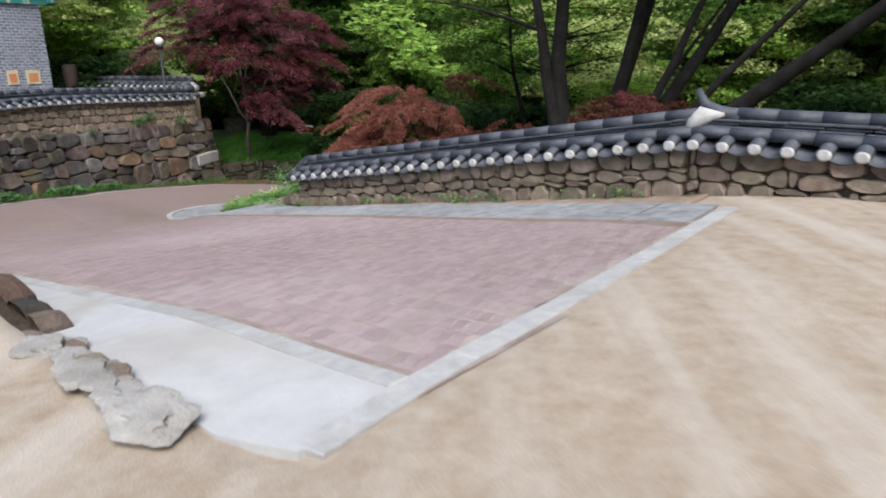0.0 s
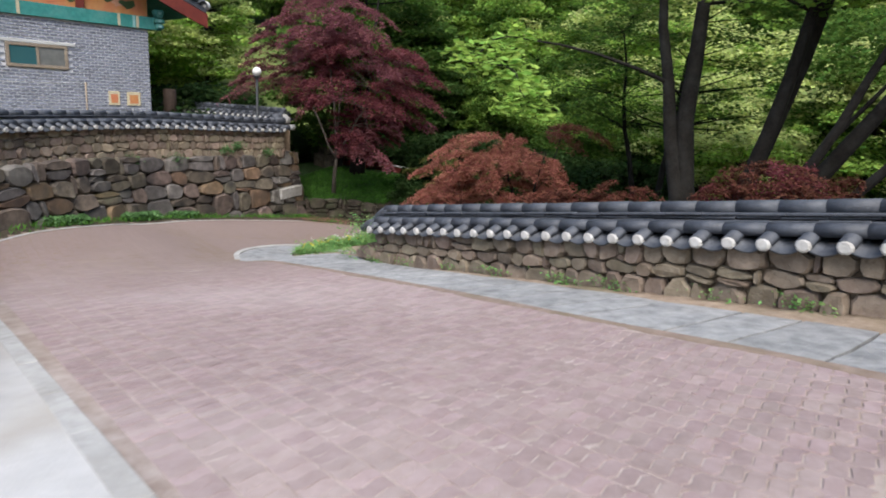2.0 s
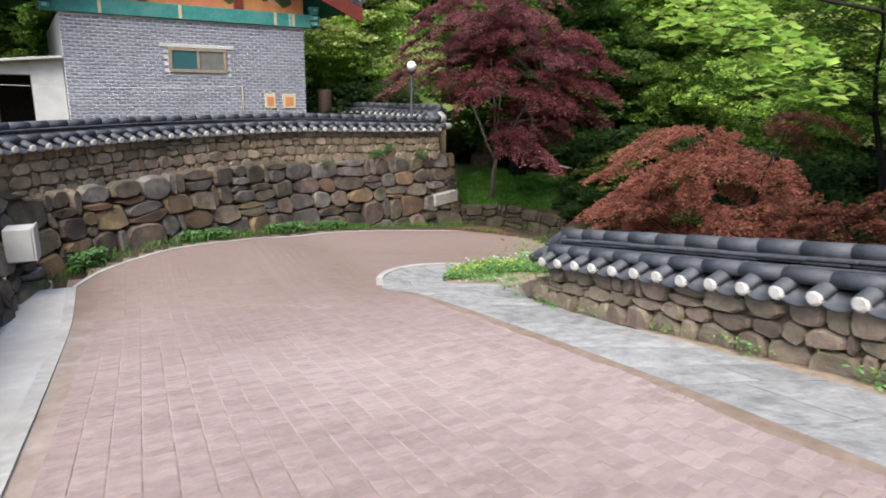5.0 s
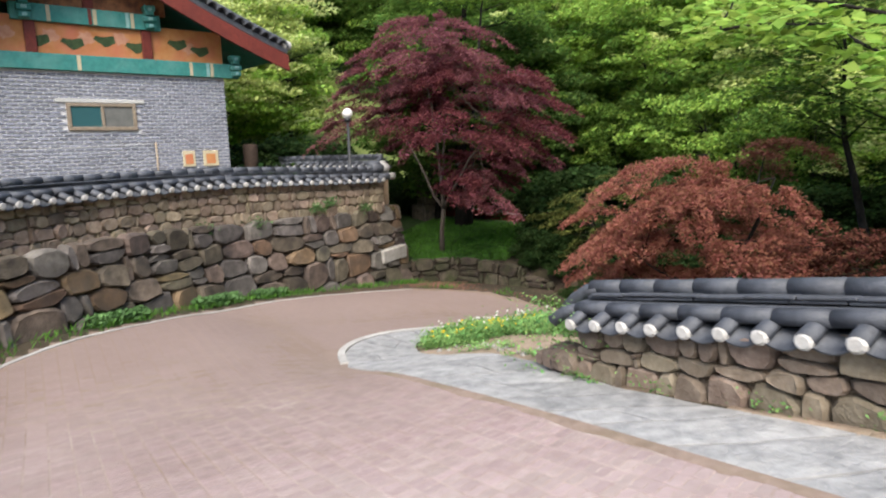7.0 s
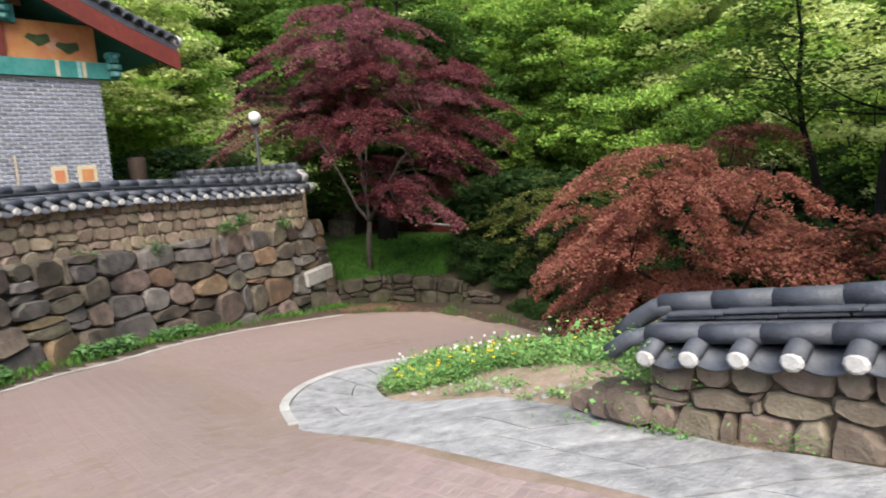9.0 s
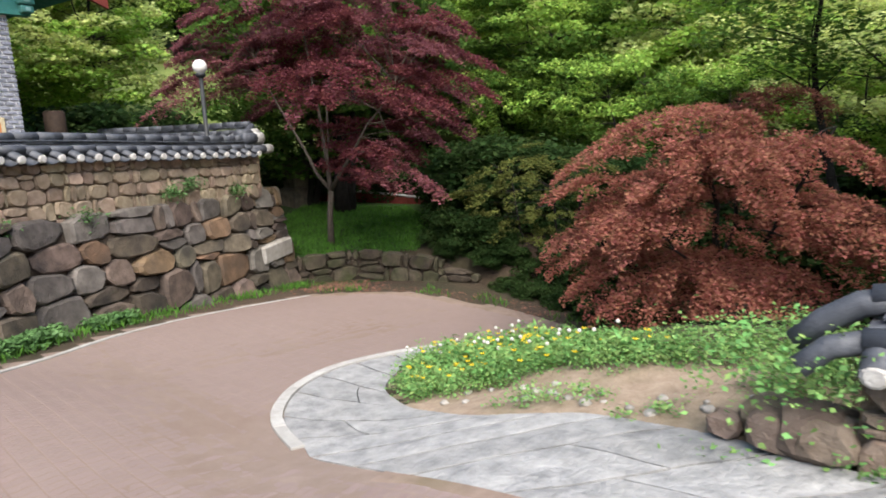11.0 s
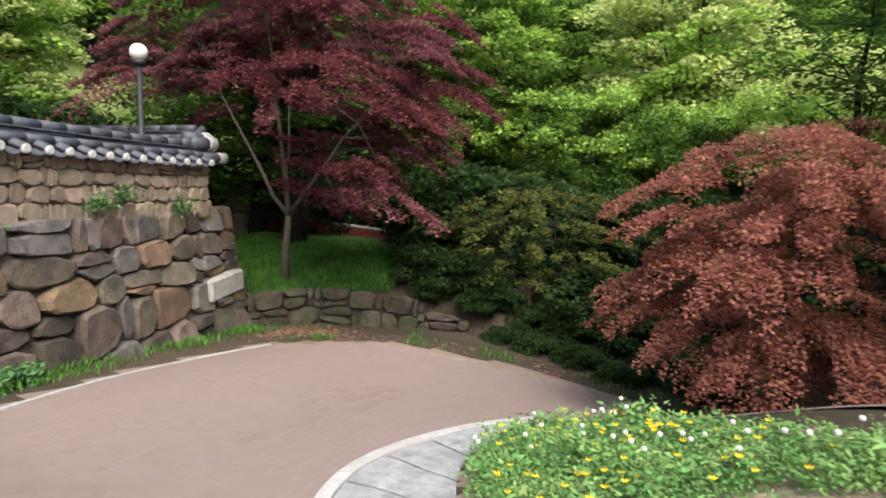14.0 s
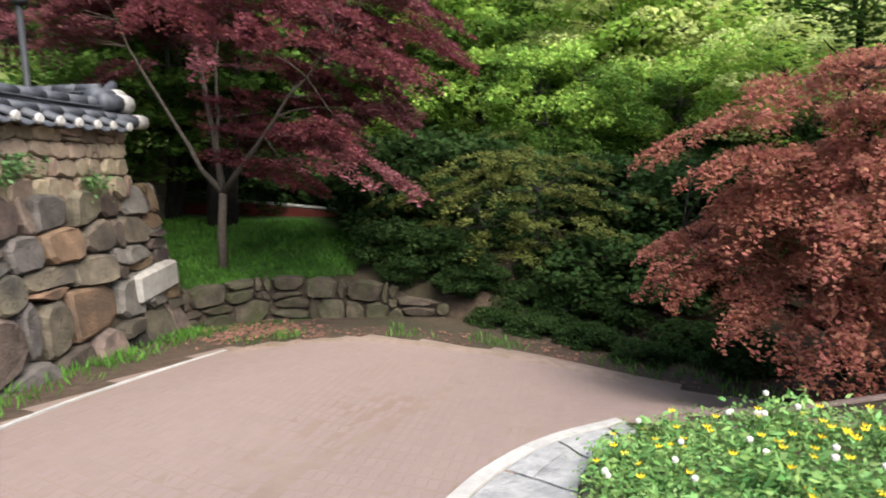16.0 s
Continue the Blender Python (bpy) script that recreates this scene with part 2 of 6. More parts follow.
def glass_material():
    m = bpy.data.materials.new("window_glass")
    m.use_nodes = True
    b = m.node_tree.nodes["Principled BSDF"]
    b.inputs["Base Color"].default_value = (0.03, 0.09, 0.10, 1)
    b.inputs["Roughness"].default_value = 0.08
    b.inputs["Specular IOR Level"].default_value = 0.6
    return m


GLASS = glass_material()


# ---- building helpers ----
WORLD = {}


def thing(name, label, category, group="", kind="", at=(0, 0, 0)):
    ob = new(name)
    ob.location = at
    WORLD[ob.name] = Matrix.Translation(at)
    return tagged(ob, label, category, group, kind)


def finish(bm, name):
    me = bpy.data.meshes.new(name)
    bm.to_mesh(me)
    bm.free()
    return me


def part(name, bm, mat, parent, label="", at=None, smooth=False):
    """Links a bmesh (or a mesh) as one object under a thing or a part."""
    me = bm if isinstance(bm, bpy.types.Mesh) else finish(bm, name)
    if not me.materials:
        me.materials.append(mat)
    if smooth:
        me.polygons.foreach_set("use_smooth", [True] * len(me.polygons))
    ob = new(name, me)
    above = WORLD.get(parent.name, Matrix()) if parent else Matrix()
    local = at if at is not None else above.inverted()
    ob.parent = parent
    ob.matrix_basis = local
    WORLD[ob.name] = above @ local
    if label:
        ob["label"] = label
    return ob


def solo(name, bm, mat, label, category, group="", kind="", smooth=False):
    return tagged(part(name, bm, mat, None, smooth=smooth), label, category, group, kind)


def box(bm, lo, hi, m=None, bevel=0.0):
    made = bmesh.ops.create_cube(bm, size=1.0)["verts"]
    for v in made:
        v.co = Vector([lo[i] + (v.co[i] + 0.5) * (hi[i] - lo[i]) for i in range(3)])
    if bevel:
        edges = list({e for v in made for e in v.link_edges})
        out = bmesh.ops.bevel(bm, geom=edges, offset=bevel, segments=1, affect="EDGES", profile=0.5)
        made = list({v for f in out["faces"] for v in f.verts} | {v for v in made if v.is_valid})
    if m is not None:
        for v in made:
            v.co = m @ v.co
    return made


def tube(bm, path, radii, sides=8, cap=True):
    """A tapered tube along a path of points."""
    rings = []
    for i, p in enumerate(path):
        a, b = Vector(path[max(i - 1, 0)]), Vector(path[min(i + 1, len(path) - 1)])
        d = (b - a).normalized()
        side = d.cross(Vector((0.3, 0.9, 0.1)) if abs(d.z) > 0.9 else Vector((0, 0, 1))).normalized()
        other = d.cross(side)
        rings.append([bm.verts.new(Vector(p) + radii[i] * (math.cos(k * math.tau / sides) * side + math.sin(k * math.tau / sides) * other)) for k in range(sides)])
    for r, q in zip(rings, rings[1:]):
        for k in range(sides):
            bm.faces.new((r[k], r[(k + 1) % sides], q[(k + 1) % sides], q[k]))
    if cap:
        bm.faces.new(rings[0][::-1])
        bm.faces.new(rings[-1])


def quads_mesh(name, verts):
    """A mesh of loose quads from an (n, 4, 3) array."""
    n = len(verts)
    me = bpy.data.meshes.new(name)
    me.vertices.add(4 * n)
    me.vertices.foreach_set("co", np.ascontiguousarray(verts, dtype=np.float32).ravel())
    me.loops.add(4 * n)
    me.loops.foreach_set("vertex_index", np.arange(4 * n, dtype=np.int32))
    me.polygons.add(n)
    me.polygons.foreach_set("loop_start", np.arange(0, 4 * n, 4, dtype=np.int32))
    me.update(calc_edges=True)
    return me


def smooth_step(a, b, v):
    t = min(1.0, max(0.0, (v - a) / (b - a)))
    return t * t * (3 - 2 * t)


# ---- the lie of the land ----
def road_z(x, y):
    """Height of the sloping road: it falls to the west, follows the bend to the north and drops on round it."""
    xx = x if x < -2.5 else -2.5 + 1.6 * (1 - math.exp(-(x + 2.5) / 1.6))
    near = 0.15 + 0.16 * xx + 0.10 * smooth_step(5.0, 2.2, y) * smooth_step(-2.0, -4.0, x)
    far = FAR_A + FAR_X * x + FAR_Y * y
    k = smooth_step(-12, -17, x)
    drop = 0.9 * smooth_step(-17.5, -12.8, x) * smooth_step(-9.5, -12.0, x) * smooth_step(10.2, 13.0, y) + 0.2 * smooth_step(-12.0, -14.6, x) * smooth_step(-19.5, -17.0, x) * smooth_step(4.5, 6.5, y)
    return near * (1 - k) + far * k - drop


FAR_A, FAR_X, FAR_Y = -0.4075, 0.0589, -0.1128


def polyline(points, step):
    """Points at even steps along a line through points, with the length run so far."""
    out, run, left = [], 0.0, 0.0
    for a, b in zip(points, points[1:]):
        a, b = Vector(a), Vector(b)
        n = max(1, round((b - a).length / step))
        for i in range(n):
            out.append(a.lerp(b, i / n))
    out.append(Vector(points[-1]))
    return out


def curve_through(points, step):
    """A smooth line through plan points (Catmull-Rom), resampled at even steps."""
    p = [Vector(q) for q in points]
    p = [2 * p[0] - p[1]] + p + [2 * p[-1] - p[-2]]
    fine = []
    for i in range(1, len(p) - 2):
        for k in range(24):
            t = k / 24
            fine.append(0.5 * (2 * p[i] + (p[i + 1] - p[i - 1]) * t + (2 * p[i - 1] - 5 * p[i] + 4 * p[i + 1] - p[i + 2]) * t * t
                               + (3 * p[i] - p[i - 1] - 3 * p[i + 1] + p[i + 2]) * t ** 3))
    fine.append(p[-2])
    run = [0.0]
    for a, b in zip(fine, fine[1:]):
        run.append(run[-1] + (b - a).length)
    n = max(1, round(run[-1] / step))
    out, j = [], 0
    for i in range(n + 1):
        s = run[-1] * i / n
        while j < len(run) - 2 and run[j + 1] < s:
            j += 1
        f = (s - run[j]) / max(1e-9, run[j + 1] - run[j])
        out.append(fine[j].lerp(fine[j + 1], min(1, max(0, f))))
    return out


def inside(x, y, poly):
    hit = False
    j = len(poly) - 1
    for i in range(len(poly)):
        xi, yi, xj, yj = poly[i][0], poly[i][1], poly[j][0], poly[j][1]
        if (yi > y) != (yj > y) and x < (xj - xi) * (y - yi) / (yj - yi) + xi:
            hit = not hit
        j = i
    return hit


def edge_distance(x, y, line):
    best = 1e9
    for a, b in zip(line, line[1:]):
        dx, dy = b[0] - a[0], b[1] - a[1]
        t = min(1, max(0, ((x - a[0]) * dx + (y - a[1]) * dy) / (dx * dx + dy * dy + 1e-9)))
        best = min(best, math.hypot(x - a[0] - t * dx, y - a[1] - t * dy))
    return best


# plan lines
FRONT_KERB = [(-1.70, 1.2), (-1.77, 1.9), (-1.80, 3.0), (-1.85, 4.2), (-1.95, 6.5)]
LEFT_KERB = [(-1.92, 1.86), (-5.0, 1.83), (-9.0, 1.77), (-12.5, 1.69), (-14.4, 1.63)]
WEST_EDGE = [(-14.4, 1.63), (-15.1, 2.0), (-16.1, 2.9), (-17.1, 4.1), (-18.2, 5.4), (-19.0, 6.65), (-19.7, 8.3), (-20.15, 10.1), (-20.3, 11.0)]
FAR_EDGE = [(-20.3, 11.0), (-19.8, 11.95), (-18.8, 12.65), (-17.2, 13.05), (-15.6, 13.1), (-13.8, 12.7), (-11.5, 12.4)]
NEAR_EDGE = [(-11.0, 10.9), (-12.2, 10.75), (-13.4, 10.65), (-14.6, 10.6), (-15.3, 10.3)]
APRON_EDGE = [(-2.12, 5.62), (-3.4, 5.76), (-5.0, 5.86), (-7.0, 6.06), (-10.0, 6.2), (-13.0, 6.22), (-14.2, 6.26)]
TIP = [(-14.2, 6.26), (-14.9, 6.52), (-15.35, 6.88), (-15.7, 7.35), (-15.93, 7.9), (-16.0, 8.5), (-15.92, 9.2), (-15.7, 9.8), (-15.3, 10.3)]
APRON_BACK = [(-2.2, 6.62), (-3.4, 6.82), (-5.0, 6.9), (-7.0, 7.05), (-9.8, 7.1), (-11.6, 7.5), (-13.2, 7.38), (-14.1, 7.52), (-14.7, 7.85), (-15.08, 8.3), (-15.28, 8.8), (-15.28, 9.4), (-15.0, 9.95)]
ROAD = LEFT_KERB + WEST_EDGE[1:] + FAR_EDGE[1:] + NEAR_EDGE + TIP[::-1][1:] + APRON_EDGE[::-1][1:] + [(-2.02, 3.0)]
BOULDER_FOOT = [(-2.2, 1.1), (-3.5, 1.14), (-5.0, 1.2), (-7.0, 1.18), (-9.5, 1.0), (-12.0, 0.85), (-14.4, 1.05), (-15.6, 1.75), (-16.5, 2.65), (-18.0, 4.15),
                (-19.8, 6.4), (-20.75, 8.7), (-21.5, 10.6), (-22.1, 12.05)]


def land_z(x, y):
    """Height of everything that is not the road: terrace, bank, lawn and woods."""
    z = road_z(max(x, -30), max(-2.0, min(y, 22.0)))
    if terrace(x, y):
        return -0.12 - 0.2 * smooth_step(-8.5, -4.5, x) + 0.12 * smooth_step(-4.0, -2.0, x) - 0.5 * smooth_step(-13.6, -15.2, x) - 0.25 * smooth_step(-17.5, -21.5, x)
    d = max(0.0, y - 8.0)
    if x > -13.0 and y > 7.4:
        z = z - 0.10 * min(d, 12) * smooth_step(-13.0, -10.0, x)
    if inside(x, y, LAWN_RING):
        e = edge_distance(x, y, LAWN_WALL)
        if e > 0.22:
            z = max(z, -2.58 + 0.12 * min(e, 6.0) - 0.9 * smooth_step(-19.3, -17.0, x) * smooth_step(2.6, 0.0, e - max(0.0, x + 18.5)))
    far = math.hypot(x + 10, y - 5)
    return z + 0.5 * min(80.0, max(0.0, far - 27.0)) * smooth_step(-14, 4, y + 0.25 * (-10 - x))


LAWN_WALL = [(-22.35, 12.15), (-21.75, 13.4), (-20.7, 14.15), (-19.6, 14.55), (-18.9, 14.75)]
LAWN_RING = LAWN_WALL + [(-15.5, 15.4), (-12.0, 16.5), (-12.0, 40.0), (-60.0, 40.0), (-60.0, 12.9), (-24.0, 12.9)]


def terrace(x, y):
    if x > -2.0:
        return False
    poly = [(p[0], p[1]) for p in BOULDER_FOOT]
    ring = poly + [(-23.4, 11.4), (-26.0, 12.2), (-40.0, 13.0), (-40.0, -40.0), (-2.0, -40.0)]
    return inside(x, y, ring) and edge_distance(x, y, poly) > (0.2 if x > -14.5 else 0.5)


def in_any_paving(x, y):
    return inside(x, y, ROAD)


def build_ground():
    xs = sorted(set(list(np.arange(-34, 14.01, 0.3).round(3)) + [-400, -250, -160, -110, -80, -60, -48, -40, 20, 30, 45, 70, 110, 170, 260, 400]))
    ys = sorted(set(list(np.arange(-8, 30.01, 0.3).round(3)) + list(np.arange(0.2, 1.9, 0.1).round(3)) + [-400, -250, -160, -100, -60, -35, -20, -12, 36, 45, 60, 80, 110, 160, 250, 400]))
    bm = bmesh.new()
    grid = {}
    for i, x in enumerate(xs):
        for j, y in enumerate(ys):
            z = land_z(x, y)
            if in_any_paving(x, y) or (x > -2.0 and y < 9) or (x < -14.5 and not terrace(x, y) and not inside(x, y, LAWN_RING) and x > -24 and y < 14.5):
                z = road_z(x, y)
            near = -33 < x < 13 and -7 < y < 29
            if near:
                e = edge_distance(x, y, PAVED)
                paved = inside(x, y, PAVED)
                if not paved:
                    z += (0.03 * noise.noise((x * 0.9, y * 0.9, 0.0)) + 0.012 * noise.noise((x * 3.1, y * 3.1, 4.0))) * smooth_step(0.1, 0.8, e)
                    z -= 0.006 * smooth_step(0.5, 0.2, e)
                else:
                    z = road_z(x, y) - 0.02 - 0.10 * smooth_step(0.05, 0.35, e)
            grid[i, j] = bm.verts.new((x, y, z))
    for i in range(len(xs) - 1):
        for j in range(len(ys) - 1):
            f = bm.faces.new((grid[i, j], grid[i + 1, j], grid[i + 1, j + 1], grid[i, j + 1]))
            cx, cy = (xs[i] + xs[i + 1]) / 2, (ys[j] + ys[j + 1]) / 2
            f.smooth = True
            sandy = cx > -2.6 and cy < 7.6 or (cy < 1.3 and cx > -16 and cx < 40 and cy > -60)
            f.material_index = 0 if sandy else (2 if (cx < -21.0 - 0.25 * max(0.0, cy - 15.0) and 12.0 < cy < 22 and cx > -32) else (3 if math.hypot(cx + 10, cy - 5) > 16 and (cy > 8 or cx < -24) else 1))
    me = finish(bm, "ground")
    for m in (SAND, SOIL, LAWN, UNDERGROWTH):
        me.materials.append(m)
    return tagged(new("ground", me), "pale sandy lot, dark woodland soil and lawn", "ground", kind="structure")


PAVED = [(p[0], p[1] - 0.1) for p in BOULDER_FOOT[:8]] + WEST_EDGE[1:] + FAR_EDGE[1:] + NEAR_EDGE + [(p[0], p[1]) for p in APRON_BACK[::-1]] + [(-2.1, 6.6), (-2.02, 5.6), (-1.9, 3.0), (-1.75, 1.15)]
build_ground()


# ---- stone work ----
def stone_mesh(name, outline, centre, place, depth, bulge, rng):
    """A stone with a domed, uneven face. place(s, h, d) gives the point d out from the wall's face."""
    bm = bmesh.new()
    rings = []
    tilt_s, tilt_h = rng.uniform(-0.16, 0.16), rng.uniform(-0.16, 0.16)
    for scale, d in ((1.0, -depth), (0.975, bulge * 0.25), (0.84, bulge * 0.9)):
        ring = []
        for s, h in outline:
            ss, hh = centre[0] + (s - centre[0]) * scale, centre[1] + (h - centre[1]) * scale
            dd = d + (0 if d < 0 else (tilt_s * (ss - centre[0]) + tilt_h * (hh - centre[1])) + rng.uniform(-0.12, 0.12) * bulge)
            ring.append(bm.verts.new(place(ss, hh, dd)))
        rings.append(ring)
    n = len(outline)
    for r, q in zip(rings, rings[1:]):
        for k in range(n):
            bm.faces.new((r[k], r[(k + 1) % n], q[(k + 1) % n], q[k]))
    bm.faces.new(rings[-1])
    bmesh.ops.recalc_face_normals(bm, faces=bm.faces)
    return finish(bm, name)


def clip(poly, nx, ny, lim):
    """The part of a polygon where nx * s + ny * h is at most lim."""
    out = []
    for i, p in enumerate(poly):
        q = poly[i - 1]
        a, b = nx * q[0] + ny * q[1] - lim, nx * p[0] + ny * p[1] - lim
        if (a > 0) != (b > 0):
            f = a / (a - b)
            out.append((q[0] + f * (p[0] - q[0]), q[1] + f * (p[1] - q[1])))
        if b <= 0:
            out.append(p)
    return out


def stones(parent, mat, place, span, rows, widths, seed, low=None, high=None, gap=0.012, depth=0.06, bulge=0.05, name="stone", pale=0.0, norm=False, warp=0.06, split=0.3, others=(), corner=(0.2, 0.36)):
    """Rubble masonry fitted stone to stone between span's ends. rows and widths are (least, most) in metres; with norm the rows are
    shares of the height between low(s) and high(s). Every stone is a part."""
    rng = random.Random(seed)
    cells = []

    def lay(s0, s1, v0, v1):
        sc = (s0 + s1) / 2
        lo, hi = low(sc), high(sc)
        h0, h1 = (lo + v0 * (hi - lo), lo + v1 * (hi - lo)) if norm else (hi - v1, hi - v0)
        if (h0 + h1) / 2 < lo - 0.06 or h1 - h0 < 0.03:
            return
        w, t = (s1 - s0) / 2, (h1 - h0) / 2
        cells.append((sc + rng.uniform(-0.15, 0.15) * w, (h0 + h1) / 2 + rng.uniform(-0.18, 0.18) * t, w, t))

    v = 0.0
    end = 1.0 if norm else max(high(span[0] + (span[1] - span[0]) * k / 40) - low(span[0] + (span[1] - span[0]) * k / 40) for k in range(41))
    while v < end - 0.02:
        dv = rng.uniform(*rows) * (1.5 if norm and v == 0 else 1.0)
        if norm and v + dv > 0.88:
            dv = 1.0 - v
        s = span[0] - rng.uniform(0, widths[0])
        while s < span[1]:
            w = rng.uniform(*widths) if rng.random() > 0.22 else rng.uniform(0.3, 0.6) * widths[0]
            s0, s1 = max(s, span[0]), min(s + w, span[1])
            if s1 - s0 > 0.05:
                if rng.random() < split:
                    f = rng.uniform(0.3, 0.7)
                    lay(s0, s1, v, v + dv * f)
                    lay(s0, s1, v + dv * f, v + dv)
                else:
                    lay(s0, s1, v, v + dv)
            s += w
        v += dv

    for i, (sc, hc, w, t) in enumerate(cells):
        lo, hi = low(sc), high(sc)
        bw, bt = 1.7 * w + 0.04, 1.7 * t + 0.04
        poly = [(max(span[0], sc - bw), max(lo - 0.08, hc - bt)), (min(span[1], sc + bw), max(lo - 0.08, hc - bt)), (min(span[1], sc + bw), min(hi + 0.02, hc + bt)), (max(span[0], sc - bw), min(hi + 0.02, hc + bt))]
        for j, (sj, hj, wj, tj) in enumerate(cells):
            if j == i or abs(sj - sc) > 2.2 * (w + wj) or abs(hj - hc) > 2.2 * (t + tj):
                continue
            # courses part along nearly level or nearly upright joints
            ds, dh = sj - sc, hj - hc
            level = abs(dh) * (w + wj) > abs(ds) * (t + tj)
            f = t / (t + tj) if level else w / (w + wj)
            nx, ny = (0.45 * ds * (t + tj) / (w + wj), dh) if level else (ds, 0.45 * dh * (w + wj) / (t + tj))
            n = math.hypot(nx, ny)
            poly = clip(poly, nx, ny, nx * (sc + f * ds) + ny * (hc + f * dh) - gap * n)
            if len(poly) < 3:
                break
        if len(poly) < 3:
            continue
        cs, ch = sum(p[0] for p in poly) / len(poly), sum(p[1] for p in poly) / len(poly)
        if max(p[0] for p in poly) - min(p[0] for p in poly) < 0.04 or max(p[1] for p in poly) - min(p[1] for p in poly) < 0.035:
            continue
        outline = []
        for k, p in enumerate(poly):
            q, r = poly[k - 1], poly[(k + 1) % len(poly)]
            c = rng.uniform(*corner)
            for o in (q, r):
                if math.hypot(o[0] - p[0], o[1] - p[1]) > 0.02:
                    a = (p[0] + (o[0] - p[0]) * c, p[1] + (o[1] - p[1]) * c)
                    d = 0.45 * warp
                    a = (a[0] + d * noise.noise((a[0] * 4.1, a[1] * 4.1, seed)), a[1] + d * noise.noise((a[0] * 4.1, a[1] * 4.1, seed + 9.0)))
                    outline.append((a[0], min(a[1], high(a[0]) + 0.02)))
        if len(outline) < 4:
            continue
        me = stone_mesh(name, outline, (cs, ch), place, depth, bulge * rng.uniform(0.5, 1.4), rng)
        pick = rng.random()
        part(name, me, STONE_L if pick < pale else (others[int(rng.random() * len(others))] if others and pick < 0.45 else mat), parent)


def strip_wall(name, mat, line, face, back, low, high, label, steps):
    """A solid wall body along a plan line: its front lies `face` out from the line, its back `back` behind; low and high give z."""
    bm = bmesh.new()
    rings = []
    for i, p in enumerate(line):
        a, b = line[max(0, i - 1)], line[min(len(line) - 1, i + 1)]
        t = (b - a).normalized()
        nrm = Vector((t.y, -t.x))
        zl, zh = low(i / steps), high(i / steps)
        fl, fh = face(i / steps)
        rings.append([bm.verts.new((*(p + nrm * fl), zl)), bm.verts.new((*(p + nrm * fh), zh)), bm.verts.new((*(p - nrm * back), zh)), bm.verts.new((*(p - nrm * back), zl))])
    for r, q in zip(rings, rings[1:]):
        for k in range(4):
            bm.faces.new((r[k], r[(k + 1) % 4], q[(k + 1) % 4], q[k]))
    bm.faces.new(rings[0][::-1])
    bm.faces.new(rings[-1])
    bmesh.ops.recalc_face_normals(bm, faces=bm.faces)
    return tagged(part(name, bm, mat, None), label, "wall", kind="structure")


def along(line, s):
    """Point, tangent and outward normal (to the right of the way) at the length s along evenly spaced plan points."""
    step = (line[1] - line[0]).length
    i = min(len(line) - 2, max(0, int(s / step)))
    f = s / step - i
    p = line[i].lerp(line[i + 1], f)
    a = line[max(0, i - 1)] if f < 0.5 else line[i]
    b = line[i + 1] if f < 0.5 else line[min(len(line) - 1, i + 2)]
    t = (b - a).normalized()
    return p, t, Vector((t.y, -t.x))


# ---- tiled wall caps ----
def half_pipe(bm, r, length, thick, up=1, sides=7, taper=1.0, arc=math.pi):
    """A half-round tile: axis along -y from 0 to -length, opening down (up=1) or up (up=-1)."""
    rings = []
    for y, k in ((0.0, 1.0), (-length, taper)):
        ring = []
        for rr in (r * k, (r - thick) * k):
            for i in range(sides + 1):
                a = math.pi / 2 - arc / 2 + arc * i / sides
                ring.append(bm.verts.new((rr * math.cos(a), y, up * (rr * math.sin(a) - (0 if up > 0 else r * math.sin(math.pi / 2 - arc / 2))))))
        rings.append(ring)
    n = sides + 1
    a, b = rings
    for i in range(sides):
        bm.faces.new((a[i], a[i + 1], b[i + 1], b[i]))
        bm.faces.new((a[n + i], a[n + i + 1], b[n + i + 1], b[n + i]))
        bm.faces.new((a[i], a[i + 1], a[n + i + 1], a[n + i]))
        bm.faces.new((b[i], b[i + 1], b[n + i + 1], b[n + i]))
    for q in (0, sides):
        bm.faces.new((a[q], b[q], b[n + q], a[n + q]))
    bmesh.ops.recalc_face_normals(bm, faces=bm.faces)


def pipe_x(bm, r, length, sides=10, squash=1.0):
    a = [bm.verts.new((-length / 2, r * math.cos(k * math.tau / sides), squash * r * math.sin(k * math.tau / sides))) for k in range(sides)]
    b = [bm.verts.new((length / 2, 0.985 * r * math.cos(k * math.tau / sides), 0.985 * squash * r * math.sin(k * math.tau / sides))) for k in range(sides)]
    for k in range(sides):
        bm.faces.new((a[k], a[(k + 1) % sides], b[(k + 1) % sides], b[k]))
    bm.faces.new(a[::-1])
    bm.faces.new(b)
    bmesh.ops.recalc_face_normals(bm, faces=bm.faces)


def plaster_plug(bm, r):
    """The lump of lime plaster in the mouth of a cover tile, facing +y."""
    rings = []
    for k, y in ((1.0, -0.03), (1.0, 0.012), (0.7, 0.03)):
        rings.append([bm.verts.new((r * k * math.cos(a * math.tau / 10), y, r * k * 0.92 * math.sin(a * math.tau / 10))) for a in range(10)])
    for p, q in zip(rings, rings[1:]):
        for i in range(10):
            bm.faces.new((p[i], p[(i + 1) % 10], q[(i + 1) % 10], q[i]))
    bm.faces.new(rings[-1])
    bm.faces.new(rings[0][::-1])
    bmesh.ops.recalc_face_normals(bm, faces=bm.faces)


